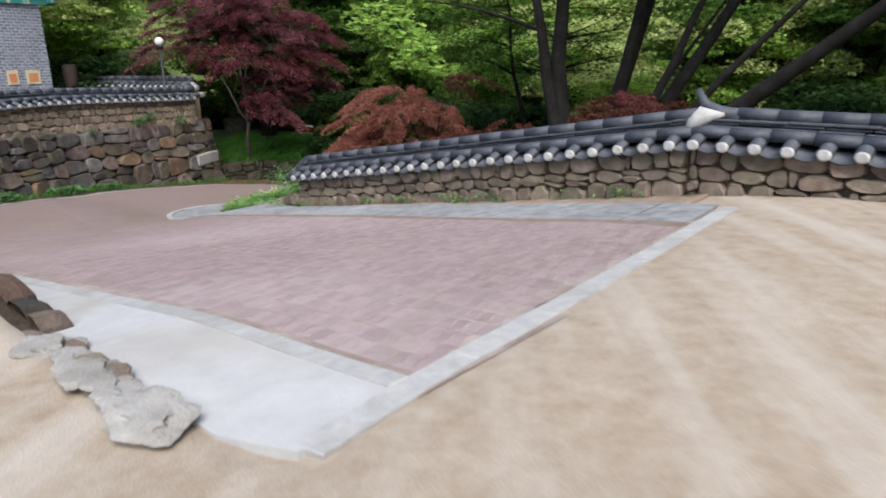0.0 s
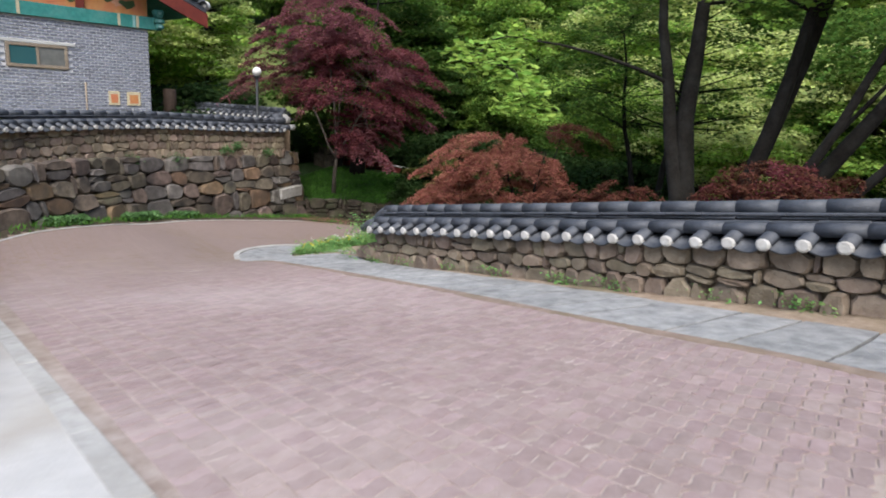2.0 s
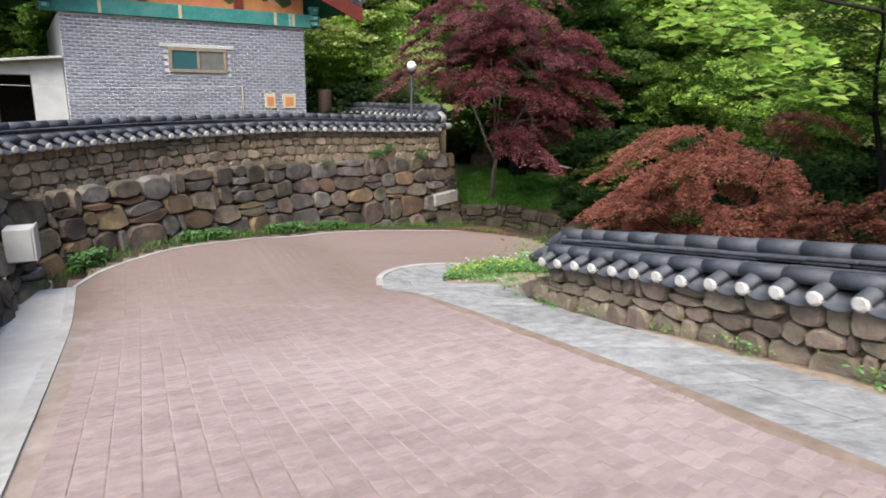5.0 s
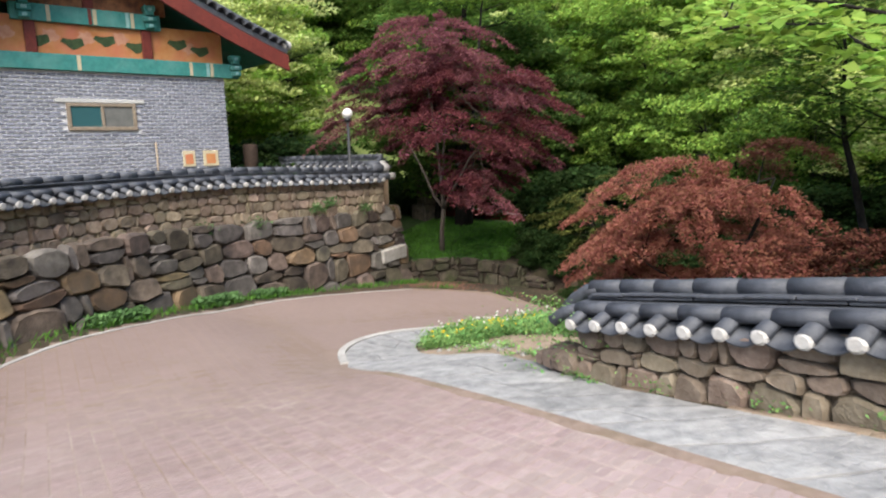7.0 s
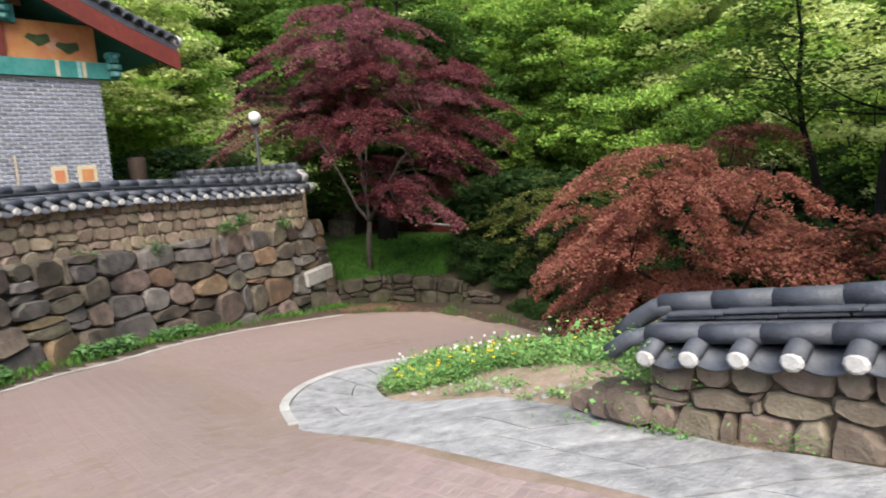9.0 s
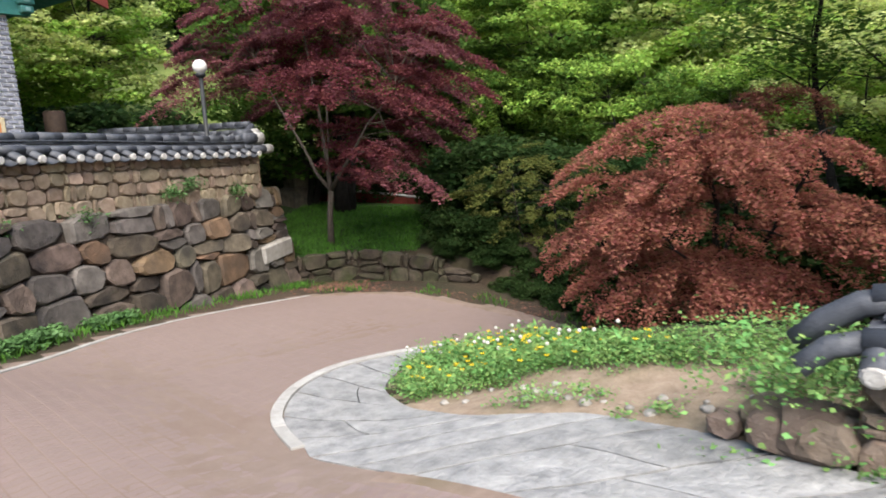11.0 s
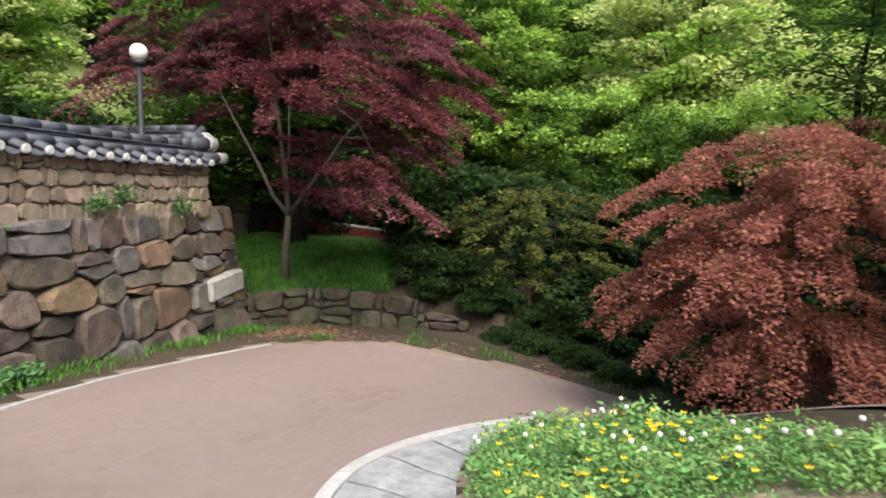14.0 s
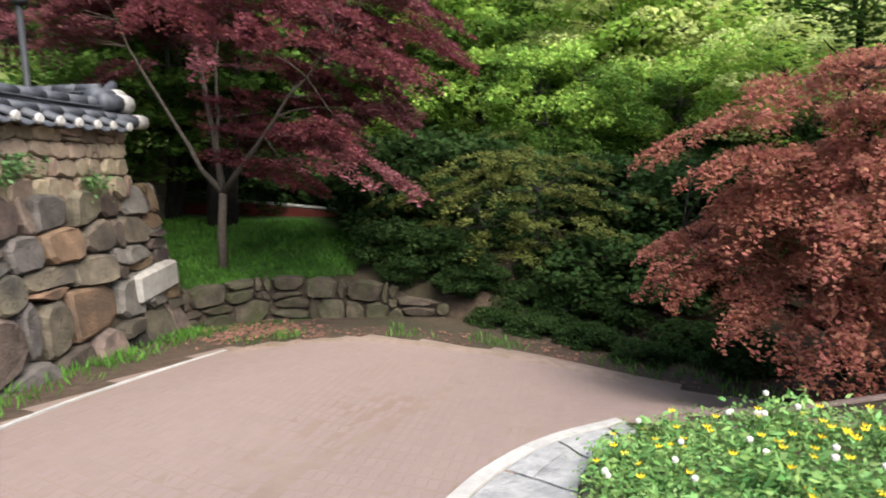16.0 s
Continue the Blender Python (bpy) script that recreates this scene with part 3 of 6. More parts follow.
def tile_meshes():
    out = {}
    bm = bmesh.new()
    half_pipe(bm, 0.078, 0.36, 0.018)
    out["cover"] = finish(bm, "cover_tile")
    bm = bmesh.new()
    half_pipe(bm, 0.20, 0.40, 0.02, up=-1, arc=1.55)
    out["channel"] = finish(bm, "channel_tile")
    bm = bmesh.new()
    plaster_plug(bm, 0.069)
    out["plug"] = finish(bm, "plaster_end")
    bm = bmesh.new()
    pipe_x(bm, 0.075, 0.405)
    out["round"] = finish(bm, "ridge_tile")
    bm = bmesh.new()
    pipe_x(bm, 0.078, 0.405, squash=0.85)
    out["course"] = finish(bm, "course_tile")
    bm = bmesh.new()
    box(bm, (-0.20, -0.165, 0.0), (0.20, 0.165, 0.026), bevel=0.006)
    out["flat"] = finish(bm, "flat_tile")
    for k, me in out.items():
        me.materials.append(PLASTER if k == "plug" else TILE)
        me.polygons.foreach_set("use_smooth", [k in ("cover", "channel", "round", "course")] * len(me.polygons))
    return out


TILES = tile_meshes()


def tile_cap(cap, line, eave_z, pitch=0.32, slope=20.0, start=0.0, end=None, out=0.37):
    """A tiled cap over a wall: line is the wall's middle in plan, eave_z(s) the height of the cover tiles' mouths."""
    rng = random.Random(len(line))
    step = (line[1] - line[0]).length
    total = end if end is not None else step * (len(line) - 1)

    def base(s, n, dz, turn=0.0, down=0.0):
        p, t, nrm = along(line, s)
        rise = (eave_z(s + 0.05) - eave_z(s - 0.05)) / 0.1
        tx = Vector((t.x, t.y, rise)).normalized()
        ny = Vector((nrm.x, nrm.y, 0))
        if turn:
            tx, ny = -tx, -ny
        up = tx.cross(ny)
        if up.z < 0:
            up = -up
        m = Matrix(((tx.x, ny.x, up.x, 0), (tx.y, ny.y, up.y, 0), (tx.z, ny.z, up.z, 0), (0, 0, 0, 1)))
        at = Vector((p.x, p.y, eave_z(s) + dz)) + ny * n
        return Matrix.Translation(at) @ m @ pose(0, 0, 0, down, 0, 0)

    n = int((total - start) / pitch)
    for side in (0, 1):
        for i in range(n + 1):
            s = start + 0.08 + i * pitch
            if s > total:
                break
            wob = rng.uniform(-1.2, 1.2)
            m = base(s, out, 0.0, side, -slope + wob) @ pose(rng.uniform(-0.008, 0.008), rng.uniform(-0.012, 0.012), 0)
            tile = part("cover_tile", TILES["cover"], TILE, cap, at=m)
            part("plaster_end", TILES["plug"], PLASTER, tile, at=pose(0, 0.0, 0.012, slope))
            if s + pitch / 2 < total:
                part("channel_tile", TILES["channel"], TILE, cap, at=base(s + pitch / 2, out + 0.02, 0.0, side, -slope + wob) @ pose(0, 0, -0.028))
        k = int((total - start) / 0.4)
        for i in range(k):
            s = start + 0.2 + i * (total - start) / k
            part("course_tile", TILES["course"], TILE, cap, at=base(s, 0.19, 0.135, side) @ pose(0, 0, rng.uniform(-0.006, 0.006), 0, 0, rng.uniform(-1, 1)))
    k = int((total - start) / 0.4)
    for i in range(k):
        s = start + 0.2 + i * (total - start) / k
        for layer, (dz, w) in enumerate(((0.185, 1.1), (0.222, 0.84), (0.255, 0.98))):
            part("flat_tile", TILES["flat"], TILE, cap,
                 at=base(s + 0.06 * layer, 0, dz) @ pose(0, rng.uniform(-0.008, 0.008), rng.uniform(-0.004, 0.004), 0, 0, rng.uniform(-1.5, 1.5)) @ Matrix.Diagonal((1.0, w, 1.0, 1)))
        part("ridge_tile", TILES["round"], TILE, cap, at=base(s, 0, 0.325) @ pose(0, rng.uniform(-0.006, 0.006), rng.uniform(-0.005, 0.005), 0, 0, rng.uniform(-1, 1)))
    return base


# ---- the low wall beside the road ----
LOW_Y = 7.45


def low_eave(x):
    sloped = -0.90 + 0.1645 * (x + 10.15)
    return sloped if x < -2.75 else 0.315


def low_foot(x):
    return road_z(x, 7.3) - 0.05 if x < -2.5 else -0.33 + 0.07 * (x + 2.5)


def build_low_wall():
    cuts = ((7.5, -2.78, "level"), (-2.78, -10.4, "falling"))
    for x0, x1, word in cuts:
        bm = bmesh.new()
        n = 30
        rows = []
        for i in range(n + 1):
            x = x0 + (x1 - x0) * i / n
            zl, zh = low_foot(x) - 0.3, low_eave(min(x, -2.751) if word == "falling" else max(x, -2.74)) + 0.02
            rows.append([bm.verts.new((x, LOW_Y - 0.165, zl)), bm.verts.new((x, LOW_Y - 0.165, zh)), bm.verts.new((x, LOW_Y + 0.25, zh)), bm.verts.new((x, LOW_Y + 0.25, zl))])
        for r, q in zip(rows, rows[1:]):
            for k in range(4):
                bm.faces.new((r[k], r[(k + 1) % 4], q[(k + 1) % 4], q[k]))
        bm.faces.new(rows[0])
        bm.faces.new(rows[-1][::-1])
        bmesh.ops.recalc_face_normals(bm, faces=bm.faces)
        wall = tagged(part("wall_low_" + word, bm, EARTH_DARK, None), "low garden wall of rounded tan stones in earth", "wall", kind="structure")

        def place(s, h, d):
            return Vector((s, LOW_Y - 0.215 - d, h))

        hi = lambda x, w=word: low_eave(min(x, -2.751) if w == "falling" else max(x, -2.74)) - 0.035
        stones(wall, STONE_W, place, (x1 + 0.02, x0 - 0.02), (0.22, 0.32), (0.18, 0.44), 11 if word == "falling" else 12,
               low=low_foot, high=hi, bulge=0.075, gap=0.001, norm=True, warp=0.06, split=0.1, depth=0.09)
        cap = thing("wall_cap_" + word, "grey clay roof tiles with white plastered ends capping the low wall", "roof tiles", kind="structure")
        a, b = (x1, x0)
        plan = [Vector((a + (b - a) * i / 60, LOW_Y)) for i in range(61)]
        tile_cap(cap, plan, lambda s, a=a, w=word: low_eave(min(a + s, -2.751) if w == "falling" else max(a + s, -2.74)), out=0.38)
        if word == "level":
            # upturned end of the ridge, and the plaster that seals it
            bm = bmesh.new()
            tube(bm, [(-2.35, LOW_Y, 0.62), (-2.6, LOW_Y, 0.66), (-2.76, LOW_Y, 0.74), (-2.85, LOW_Y, 0.90)], [0.075, 0.075, 0.06, 0.03], 10)
            part("upturned_tile", bm, TILE, cap, smooth=True)
            bm = bmesh.new()
            tube(bm, [(-2.86, LOW_Y - 0.16, 0.42), (-2.80, LOW_Y - 0.15, 0.52), (-2.72, LOW_Y - 0.12, 0.62), (-2.5, LOW_Y - 0.10, 0.64)], [0.05, 0.09, 0.11, 0.02], 9)
            part("plaster_seal", bm, PLASTER, cap, "rough white plaster", smooth=True)
        else:
            bm = bmesh.new()
            tube(bm, [(-10.30, LOW_Y, -0.62), (-10.45, LOW_Y, -0.66), (-10.62, LOW_Y - 0.02, -0.78), (-10.75, LOW_Y - 0.03, -0.92)], [0.075, 0.075, 0.075, 0.075], 10)
            part("end_tile", bm, TILE, cap, smooth=True)
            bm = bmesh.new()
            tube(bm, [(-10.35, LOW_Y - 0.18, -0.80), (-10.55, LOW_Y - 0.22, -0.86), (-10.68, LOW_Y - 0.3, -0.98)], [0.065, 0.065, 0.065], 10)
            part("end_tile", bm, TILE, cap, smooth=True)


build_low_wall()


# ---- the high wall and its boulder footing ----
FOOT = curve_through(BOULDER_FOOT, 0.1)
FOOT_LEN = 0.0
for _a, _b in zip(FOOT, FOOT[1:]):
    FOOT_LEN += (_b - _a).length
FOOT_STEP = FOOT_LEN / (len(FOOT) - 1)


def foot_point(s):
    return along(FOOT, min(FOOT_LEN, max(0, s)))


def boulder_top(s):
    p, _, _ = foot_point(s)
    if p.x < -14.6:
        return -0.50 - 0.28 * smooth_step(-17.5, -21.5, p.x)
    return -0.10 - 0.28 * smooth_step(-8.5, -4.5, p.x)


def boulder_low(s):
    p, _, nrm = foot_point(s)
    return road_z(p.x, p.y) - 0.08


def build_boulders():
    line = FOOT
    wall = strip_wall("wall_boulder_footing", GAP, line, lambda k: (-0.05, -0.05 - 0.19 * max(0, boulder_top(k) - boulder_low(k))), 0.5,
                      lambda k: boulder_low(k) - 0.3, lambda k: boulder_top(k) - 0.12, "retaining wall of large dark weathered boulders", 1 / FOOT_STEP)

    def place(s, h, d):
        p, _, nrm = foot_point(s)
        back = 0.19 * max(0, h - boulder_low(s))
        q = p + nrm * (d - back)
        return Vector((q.x, q.y, h))

    # large boulders
    stones(wall, STONE_D, place, (13.2, FOOT_LEN), (0.36, 0.68), (0.45, 1.0), 21, low=boulder_low, high=boulder_top, bulge=0.075, gap=0.003, depth=0.1, name="boulder", warp=0.10, split=0.25, others=(STONE_GREY, STONE_OCHRE, STONE_GREY), corner=(0.18, 0.34))
    stones(wall, STONE_D, place, (2.3, 13.2), (0.28, 0.5), (0.3, 0.8), 22, low=boulder_low, high=boulder_top, bulge=0.085, gap=0.004, depth=0.1, name="boulder", warp=0.10, split=0.16, others=(STONE_GREY, STONE_OCHRE, STONE_GREY), corner=(0.18, 0.34))

    # the squared end of the footing, towards the lawn
    p, t, nrm = foot_point(FOOT_LEN)

    def end_place(u, h, d):
        back = 0.19 * max(0, h - boulder_low(FOOT_LEN))
        q = p + t * (0.02 + d - 0.3 * back) - nrm * (u + back - 0.05)
        return Vector((q.x, q.y, h))

    stones(wall, STONE_D, end_place, (0.0, 1.3), (0.3, 0.5), (0.35, 0.7), 23, low=lambda u: boulder_low(FOOT_LEN), high=lambda u: -0.78, bulge=0.07, gap=0.008, depth=0.4, name="boulder", others=(STONE_GREY, STONE_OCHRE, STONE_GREY), corner=(0.18, 0.34))
    bm = bmesh.new()
    q, t2, n2 = foot_point(FOOT_LEN - 0.68)
    ang = math.degrees(math.atan2(t2.y, t2.x))
    box(bm, (-0.58, -0.40, -0.19), (0.50, 0.10, 0.19), Matrix.Translation((q.x - n2.x * 0.41, q.y - n2.y * 0.41, -2.12)) @ pose(0, 0, 0, 0, -3, ang), 0.03)
    part("squared_stone", bm, STONE_L, wall, "squared pale grey block")


build_boulders()

HIGH_LINE = curve_through([(-13.2, -2.0), (-14.4, -0.4), (-15.9, 0.75), (-17.7, 2.2), (-19.2, 3.95), (-20.4, 6.0), (-21.45, 8.6), (-22.35, 11.15)], 0.1)
HIGH_STEP = (HIGH_LINE[1] - HIGH_LINE[0]).length
HIGH_LEN = HIGH_STEP * (len(HIGH_LINE) - 1)


def high_eave(s):
    return 0.01 + 0.16 * smooth_step(0, 6, HIGH_LEN - s)


def build_high_wall():
    wall = strip_wall("wall_high", EARTH_DARK, HIGH_LINE, lambda k: (0.22, 0.20), 0.25, lambda k: -1.1, lambda k: high_eave(k) + 0.02,
                      "tall wall of small tan stones under grey tiles", 1 / HIGH_STEP)

    def place(s, h, d):
        p, _, nrm = along(HIGH_LINE, min(HIGH_LEN, max(0, s)))
        q = p + nrm * (0.215 + d)
        return Vector((q.x, q.y, h))

    stones(wall, STONE_TAN, place, (0.0, HIGH_LEN), (0.16, 0.27), (0.17, 0.42), 31, low=lambda s: -0.85, high=lambda s: high_eave(s) - 0.05, bulge=0.06, gap=0.002, warp=0.06, split=0.12)
    p0, t0, n0 = along(HIGH_LINE, HIGH_LEN)

    def end_place(u, h, d):
        q = p0 + t0 * (0.01 + d) + n0 * (0.22 - u)
        return Vector((q.x, q.y, h))

    stones(wall, STONE_TAN, end_place, (0.0, 0.46), (0.14, 0.24), (0.15, 0.3), 32, low=lambda s: -0.85, high=lambda s: high_eave(HIGH_LEN) - 0.05, bulge=0.05, gap=0.009, warp=0.03)
    cap = thing("wall_cap_high", "grey clay roof tiles with white plastered ends capping the tall wall", "roof tiles", kind="structure")
    tile_cap(cap, HIGH_LINE, high_eave, pitch=0.33, start=0.0, out=0.40)
    # end of the cap: plastered ridge mouth and two sideways tile mouths
    end, t, nrm = along(HIGH_LINE, HIGH_LEN)
    t = -t
    e3 = Vector((end.x, end.y, 0)) - Vector((t.x, t.y, 0)) * 0.05
    n3, t3 = Vector((nrm.x, nrm.y, 0)), Vector((t.x, t.y, 0))
    bm = bmesh.new()
    tube(bm, [e3 + t3 * 0.5 + Vector((0, 0, 0.32)), e3 + t3 * 0.2 + Vector((0, 0, 0.36)), e3 + Vector((0, 0, 0.48)), e3 - t3 * 0.16 + Vector((0, 0, 0.62))], [0.08, 0.09, 0.085, 0.06], 10)
    part("upturned_tile", bm, TILE, cap, smooth=True)
    for n, z, r in ((0.13, 0.34, 0.12), (0.02, 0.42, 0.12), (-0.12, 0.32, 0.10), (0.26, 0.10, 0.09), (0.03, 0.13, 0.09), (-0.22, 0.10, 0.09)):
        bm = bmesh.new()
        c = e3 + n3 * n + Vector((0, 0, z))
        c = c - t3 * (0.24 if z < 0.2 else 0.10)
        tube(bm, [c + t3 * 0.45, c - t3 * 0.12], [r, r], 10)
        tile = part("end_tile", bm, TILE, cap, smooth=True)
        bm = bmesh.new()
        tube(bm, [c + t3 * 0.10, c + t3 * 0.06, c - t3 * 0.14, c - t3 * 0.19], [r * 0.9, r * 1.12, r * 1.1, r * 0.6], 10)
        part("plaster_end", bm, PLASTER, tile, "white lime plaster", smooth=True)


build_high_wall()


def build_lawn_wall():
    line = curve_through(LAWN_WALL, 0.1)
    step = (line[1] - line[0]).length
    length = step * (len(line) - 1)

    def zl(s):
        p, _, _ = along(line, min(length, max(0, s)))
        return road_z(p.x, p.y) - 0.05

    wall = strip_wall("wall_lawn", GAP, line, lambda k: (0.0, -0.06), 0.4, lambda k: zl(k) - 0.3, lambda k: -2.55 - 0.12 * smooth_step(1.5, 3.2, k) - 0.4 * smooth_step(3.2, length, k), "low dry stone edging wall below the lawn", 1 / step)

    def place(s, h, d):
        p, _, nrm = along(line, min(length, max(0, s)))
        q = p + nrm * (d + 0.0)
        return Vector((q.x, q.y, h))

    stones(wall, STONE_MOSS, place, (0.0, length), (0.30, 0.46), (0.3, 0.72), 41, low=zl, high=lambda s: -2.46 - 0.12 * smooth_step(1.5, 3.2, s) - 0.4 * smooth_step(3.2, length, s), bulge=0.08, gap=0.012, pale=0.0, warp=0.1)


build_lawn_wall()


# ---- paving ----
def slab(bm, poly, top, thick, bevel=0.008):
    """A flat piece from a plan polygon, its top following top(x, y), with a small chamfer."""
    cx, cy = sum(p[0] for p in poly) / len(poly), sum(p[1] for p in poly) / len(poly)
    rings = []
    for k, dz in ((0, -thick), (0, -bevel), (bevel, 0)):
        ring = []
        for x, y in poly:
            r = math.hypot(x - cx, y - cy)
            f = 1 - k / max(r, 1e-3)
            u, v = cx + (x - cx) * f, cy + (y - cy) * f
            ring.append(bm.verts.new((u, v, top(u, v) + dz)))
        rings.append(ring)
    n = len(poly)
    for r, q in zip(rings, rings[1:]):
        for i in range(n):
            bm.faces.new((r[i], r[(i + 1) % n], q[(i + 1) % n], q[i]))
    bm.faces.new(rings[-1])
    bmesh.ops.recalc_face_normals(bm, faces=bm.faces[:])


def kerb_run(name, line, width, piece, group_label, parent, out=0.02, thick=0.25, side=1):
    """Kerb stones laid end to end along a plan line; side says on which side of the line they lie."""
    pts = curve_through(line, 0.1) if len(line) > 3 else polyline(line, 0.1)
    step = 0.1
    i = 0
    rng = random.Random(len(pts))
    while i < len(pts) - 2:
        j = min(len(pts) - 1, i + max(3, round(piece * rng.uniform(0.92, 1.05) / step)))
        seg = pts[i:j + 1]
        a, b = [], []
        for k, p in enumerate(seg):
            q0, q1 = pts[max(0, i + k - 1)], pts[min(len(pts) - 1, i + k + 1)]
            t = (q1 - q0).normalized()
            nrm = Vector((t.y, -t.x)) * side
            pp = p + t * (0.0015 if k == 0 else (-0.0015 if k == len(seg) - 1 else 0))
            a.append((pp.x, pp.y))
            b.append((pp.x + nrm.x * width, pp.y + nrm.y * width))
        pick = sorted(set([0, len(seg) // 3, 2 * len(seg) // 3, len(seg) - 1]))
        poly = [a[k] for k in pick] + [b[k] for k in pick[::-1]]
        bm = bmesh.new()
        lift = out + rng.uniform(-0.004, 0.004)
        slab(bm, poly, lambda x, y: road_z(x, y) + lift, thick, 0.007)
        part(name, bm, KERB, parent)
        i = j


def build_paving():
    # bed of joint sand under the pavers
    bm = bmesh.new()
    grid = {}
    step = 0.25
    for i in range(int(-21 / step), int(-1.5 / step) + 1):
        for j in range(int(1.5 / step), int(14.5 / step) + 1):
            x, y = i * step, j * step
            if inside(x, y, ROAD) or any(inside(x + dx * step, y + dy * step, ROAD) for dx in (-1, 0, 1) for dy in (-1, 0, 1)):
                grid[i, j] = bm.verts.new((x, y, road_z(x, y) - 0.005 + 0.004 * smooth_step(-8.5, -12.0, x)))
    for i, j in grid:
        if (i + 1, j) in grid and (i, j + 1) in grid and (i + 1, j + 1) in grid:
            f = bm.faces.new((grid[i, j], grid[i + 1, j], grid[i + 1, j + 1], grid[i, j + 1]))
            f.smooth = True
    road = tagged(part("road", bm, JOINT, None), "brick-paved drive of pinkish wavy concrete pavers", "road", kind="structure")

    # wavy interlocking pavers, long side across the way
    L, Wd = 0.178, 0.092
    g = 0.0045
    wave = 0.015
    shape = [(-Wd / 2 + g, -L / 2 + g), (-Wd / 2 + g + wave, -L / 4), (-Wd / 2 + g, 0), (-Wd / 2 + g - wave, L / 4), (-Wd / 2 + g, L / 2 - g),
             (Wd / 2 - g, L / 2 - g), (Wd / 2 - g - wave, L / 4), (Wd / 2 - g, 0), (Wd / 2 - g + wave, -L / 4), (Wd / 2 - g, -L / 2 + g)]
    bm = bmesh.new()
    slab(bm, shape, lambda x, y: 0.0, 0.03, 0.004)
    one = finish(bm, "paver")
    one.materials.append(PAVER)
    co = np.array([v.co[:] for v in one.vertices])
    faces = [tuple(p.vertices) for p in one.polygons]
    rng = random.Random(5)
    verts, polys, n_part = [], [], 0
    cols = int(13.0 / L)
    for c in range(cols):
        y = 1.925 + (c + 0.5) * L
        rows = int(19.5 / Wd)
        for r in range(rows):
            x = -1.6 - (r + 0.5 * (c % 2)) * Wd
            if not (inside(x, y, ROAD) and inside(x + 0.03, y, ROAD) and inside(x - 0.03, y, ROAD) and inside(x, y - 0.07, ROAD) and inside(x, y + 0.07, ROAD)):
                continue
            worn = 1 - 0.75 * smooth_step(-7.0, -12.0, x)
            z = road_z(x, y) + rng.uniform(-0.003, 0.003) * worn
            gx = (road_z(x + 0.05, y) - road_z(x - 0.05, y)) / 0.1
            gy = (road_z(x, y + 0.05) - road_z(x, y - 0.05)) / 0.1
            gx += rng.uniform(-0.012, 0.012) * worn
            gy += rng.uniform(-0.012, 0.012) * worn
            if -4.6 < x < -3.0 and 2.0 < y < 5.3 and n_part < 300:
                n_part += 1
                ob = part("paver", one, PAVER, road, at=Matrix(((1, 0, 0, x), (0, 1, 0, y), (gx, gy, 1, z), (0, 0, 0, 1))))
                continue
            k = len(verts) * len(co)
            q = co.copy()
            q[:, 2] += z + gx * q[:, 0] + gy * q[:, 1]
            q[:, 0] += x
            q[:, 1] += y
            verts.append(q)
            polys += [tuple(i + k for i in f) for f in faces]
    me = bpy.data.meshes.new("pavers")
    me.from_pydata(np.concatenate(verts).tolist(), [], polys)
    rest = part("pavers", me, PAVER_REST, road)
    rest["kind"] = "stuff"
    # kerbs
    kerbs = thing("kerb", "flush pale grey concrete kerb stones", "kerb", kind="structure")
    kerb_run("kerb_stone", FRONT_KERB, 0.165, 1.0, "", kerbs, out=0.008, side=-1)
    kerb_run("kerb_stone", LEFT_KERB, 0.13, 1.0, "", kerbs, out=0.012, side=-1)
    kerb_run("kerb_stone", WEST_EDGE, 0.055, 0.9, "", kerbs, out=0.014, side=-1)
    kerb_run("kerb_stone", TIP, 0.12, 0.55, "", kerbs, out=0.03, side=1)
    # silt washed against the apron and the far edge
    for line, wide, dens in ((APRON_EDGE[:6], 0.15, 1), (FAR_EDGE[:5], 0.45, 2)):
        pts = curve_through(line, 0.12)
        bm = bmesh.new()
        rows = []
        for i, p in enumerate(pts):
            q0, q1 = pts[max(0, i - 1)], pts[min(len(pts) - 1, i + 1)]
            d = (q1 - q0).normalized()
            nrm = Vector((d.y, -d.x)) * (-1 if dens == 1 else 1)
            w = wide * (0.55 + 0.5 * noise.noise((p.x * 1.1, p.y * 1.1, 5.0)) + 0.25 * noise.noise((p.x * 4, p.y * 4, 1.0))) + 0.04
            rows.append([bm.verts.new((p.x + nrm.x * w * k, p.y + nrm.y * w * k, road_z(p.x + nrm.x * w * k, p.y + nrm.y * w * k) + dz)) for k, dz in ((0, 0.012), (0.5, 0.009), (0.8, 0.006), (1.0, -0.004))])
        for r, q in zip(rows, rows[1:]):
            for k in range(3):
                bm.faces.new((r[k], r[k + 1], q[k + 1], q[k])).smooth = True
        tagged(part("ground_silt", bm, SILT, None), "brown silt and moss washed over the pavers", "ground", kind="structure")
    # white concrete strip between the kerb and the boulders
    bm = bmesh.new()
    rows = []
    line = polyline([(-1.80, 1.22)] + BOULDER_FOOT[:7], 0.25)
    for i, p in enumerate(line):
        y1 = 1.785 + 0.0184 * (p.x + 1.9)
        rows.append([bm.verts.new((p.x, p.y - 0.06 + (y1 - p.y + 0.06) * k / 4, road_z(p.x, 1.5) + 0.004 - 0.0 * k)) for k in range(5)])
    for r, q in zip(rows, rows[1:]):
        for k in range(4):
            bm.faces.new((r[k], r[k + 1], q[k + 1], q[k]))
    bmesh.ops.recalc_face_normals(bm, faces=bm.faces)
    for f in bm.faces:
        if f.normal.z < 0:
            f.normal_flip()
    ext = bmesh.ops.extrude_face_region(bm, geom=bm.faces[:])
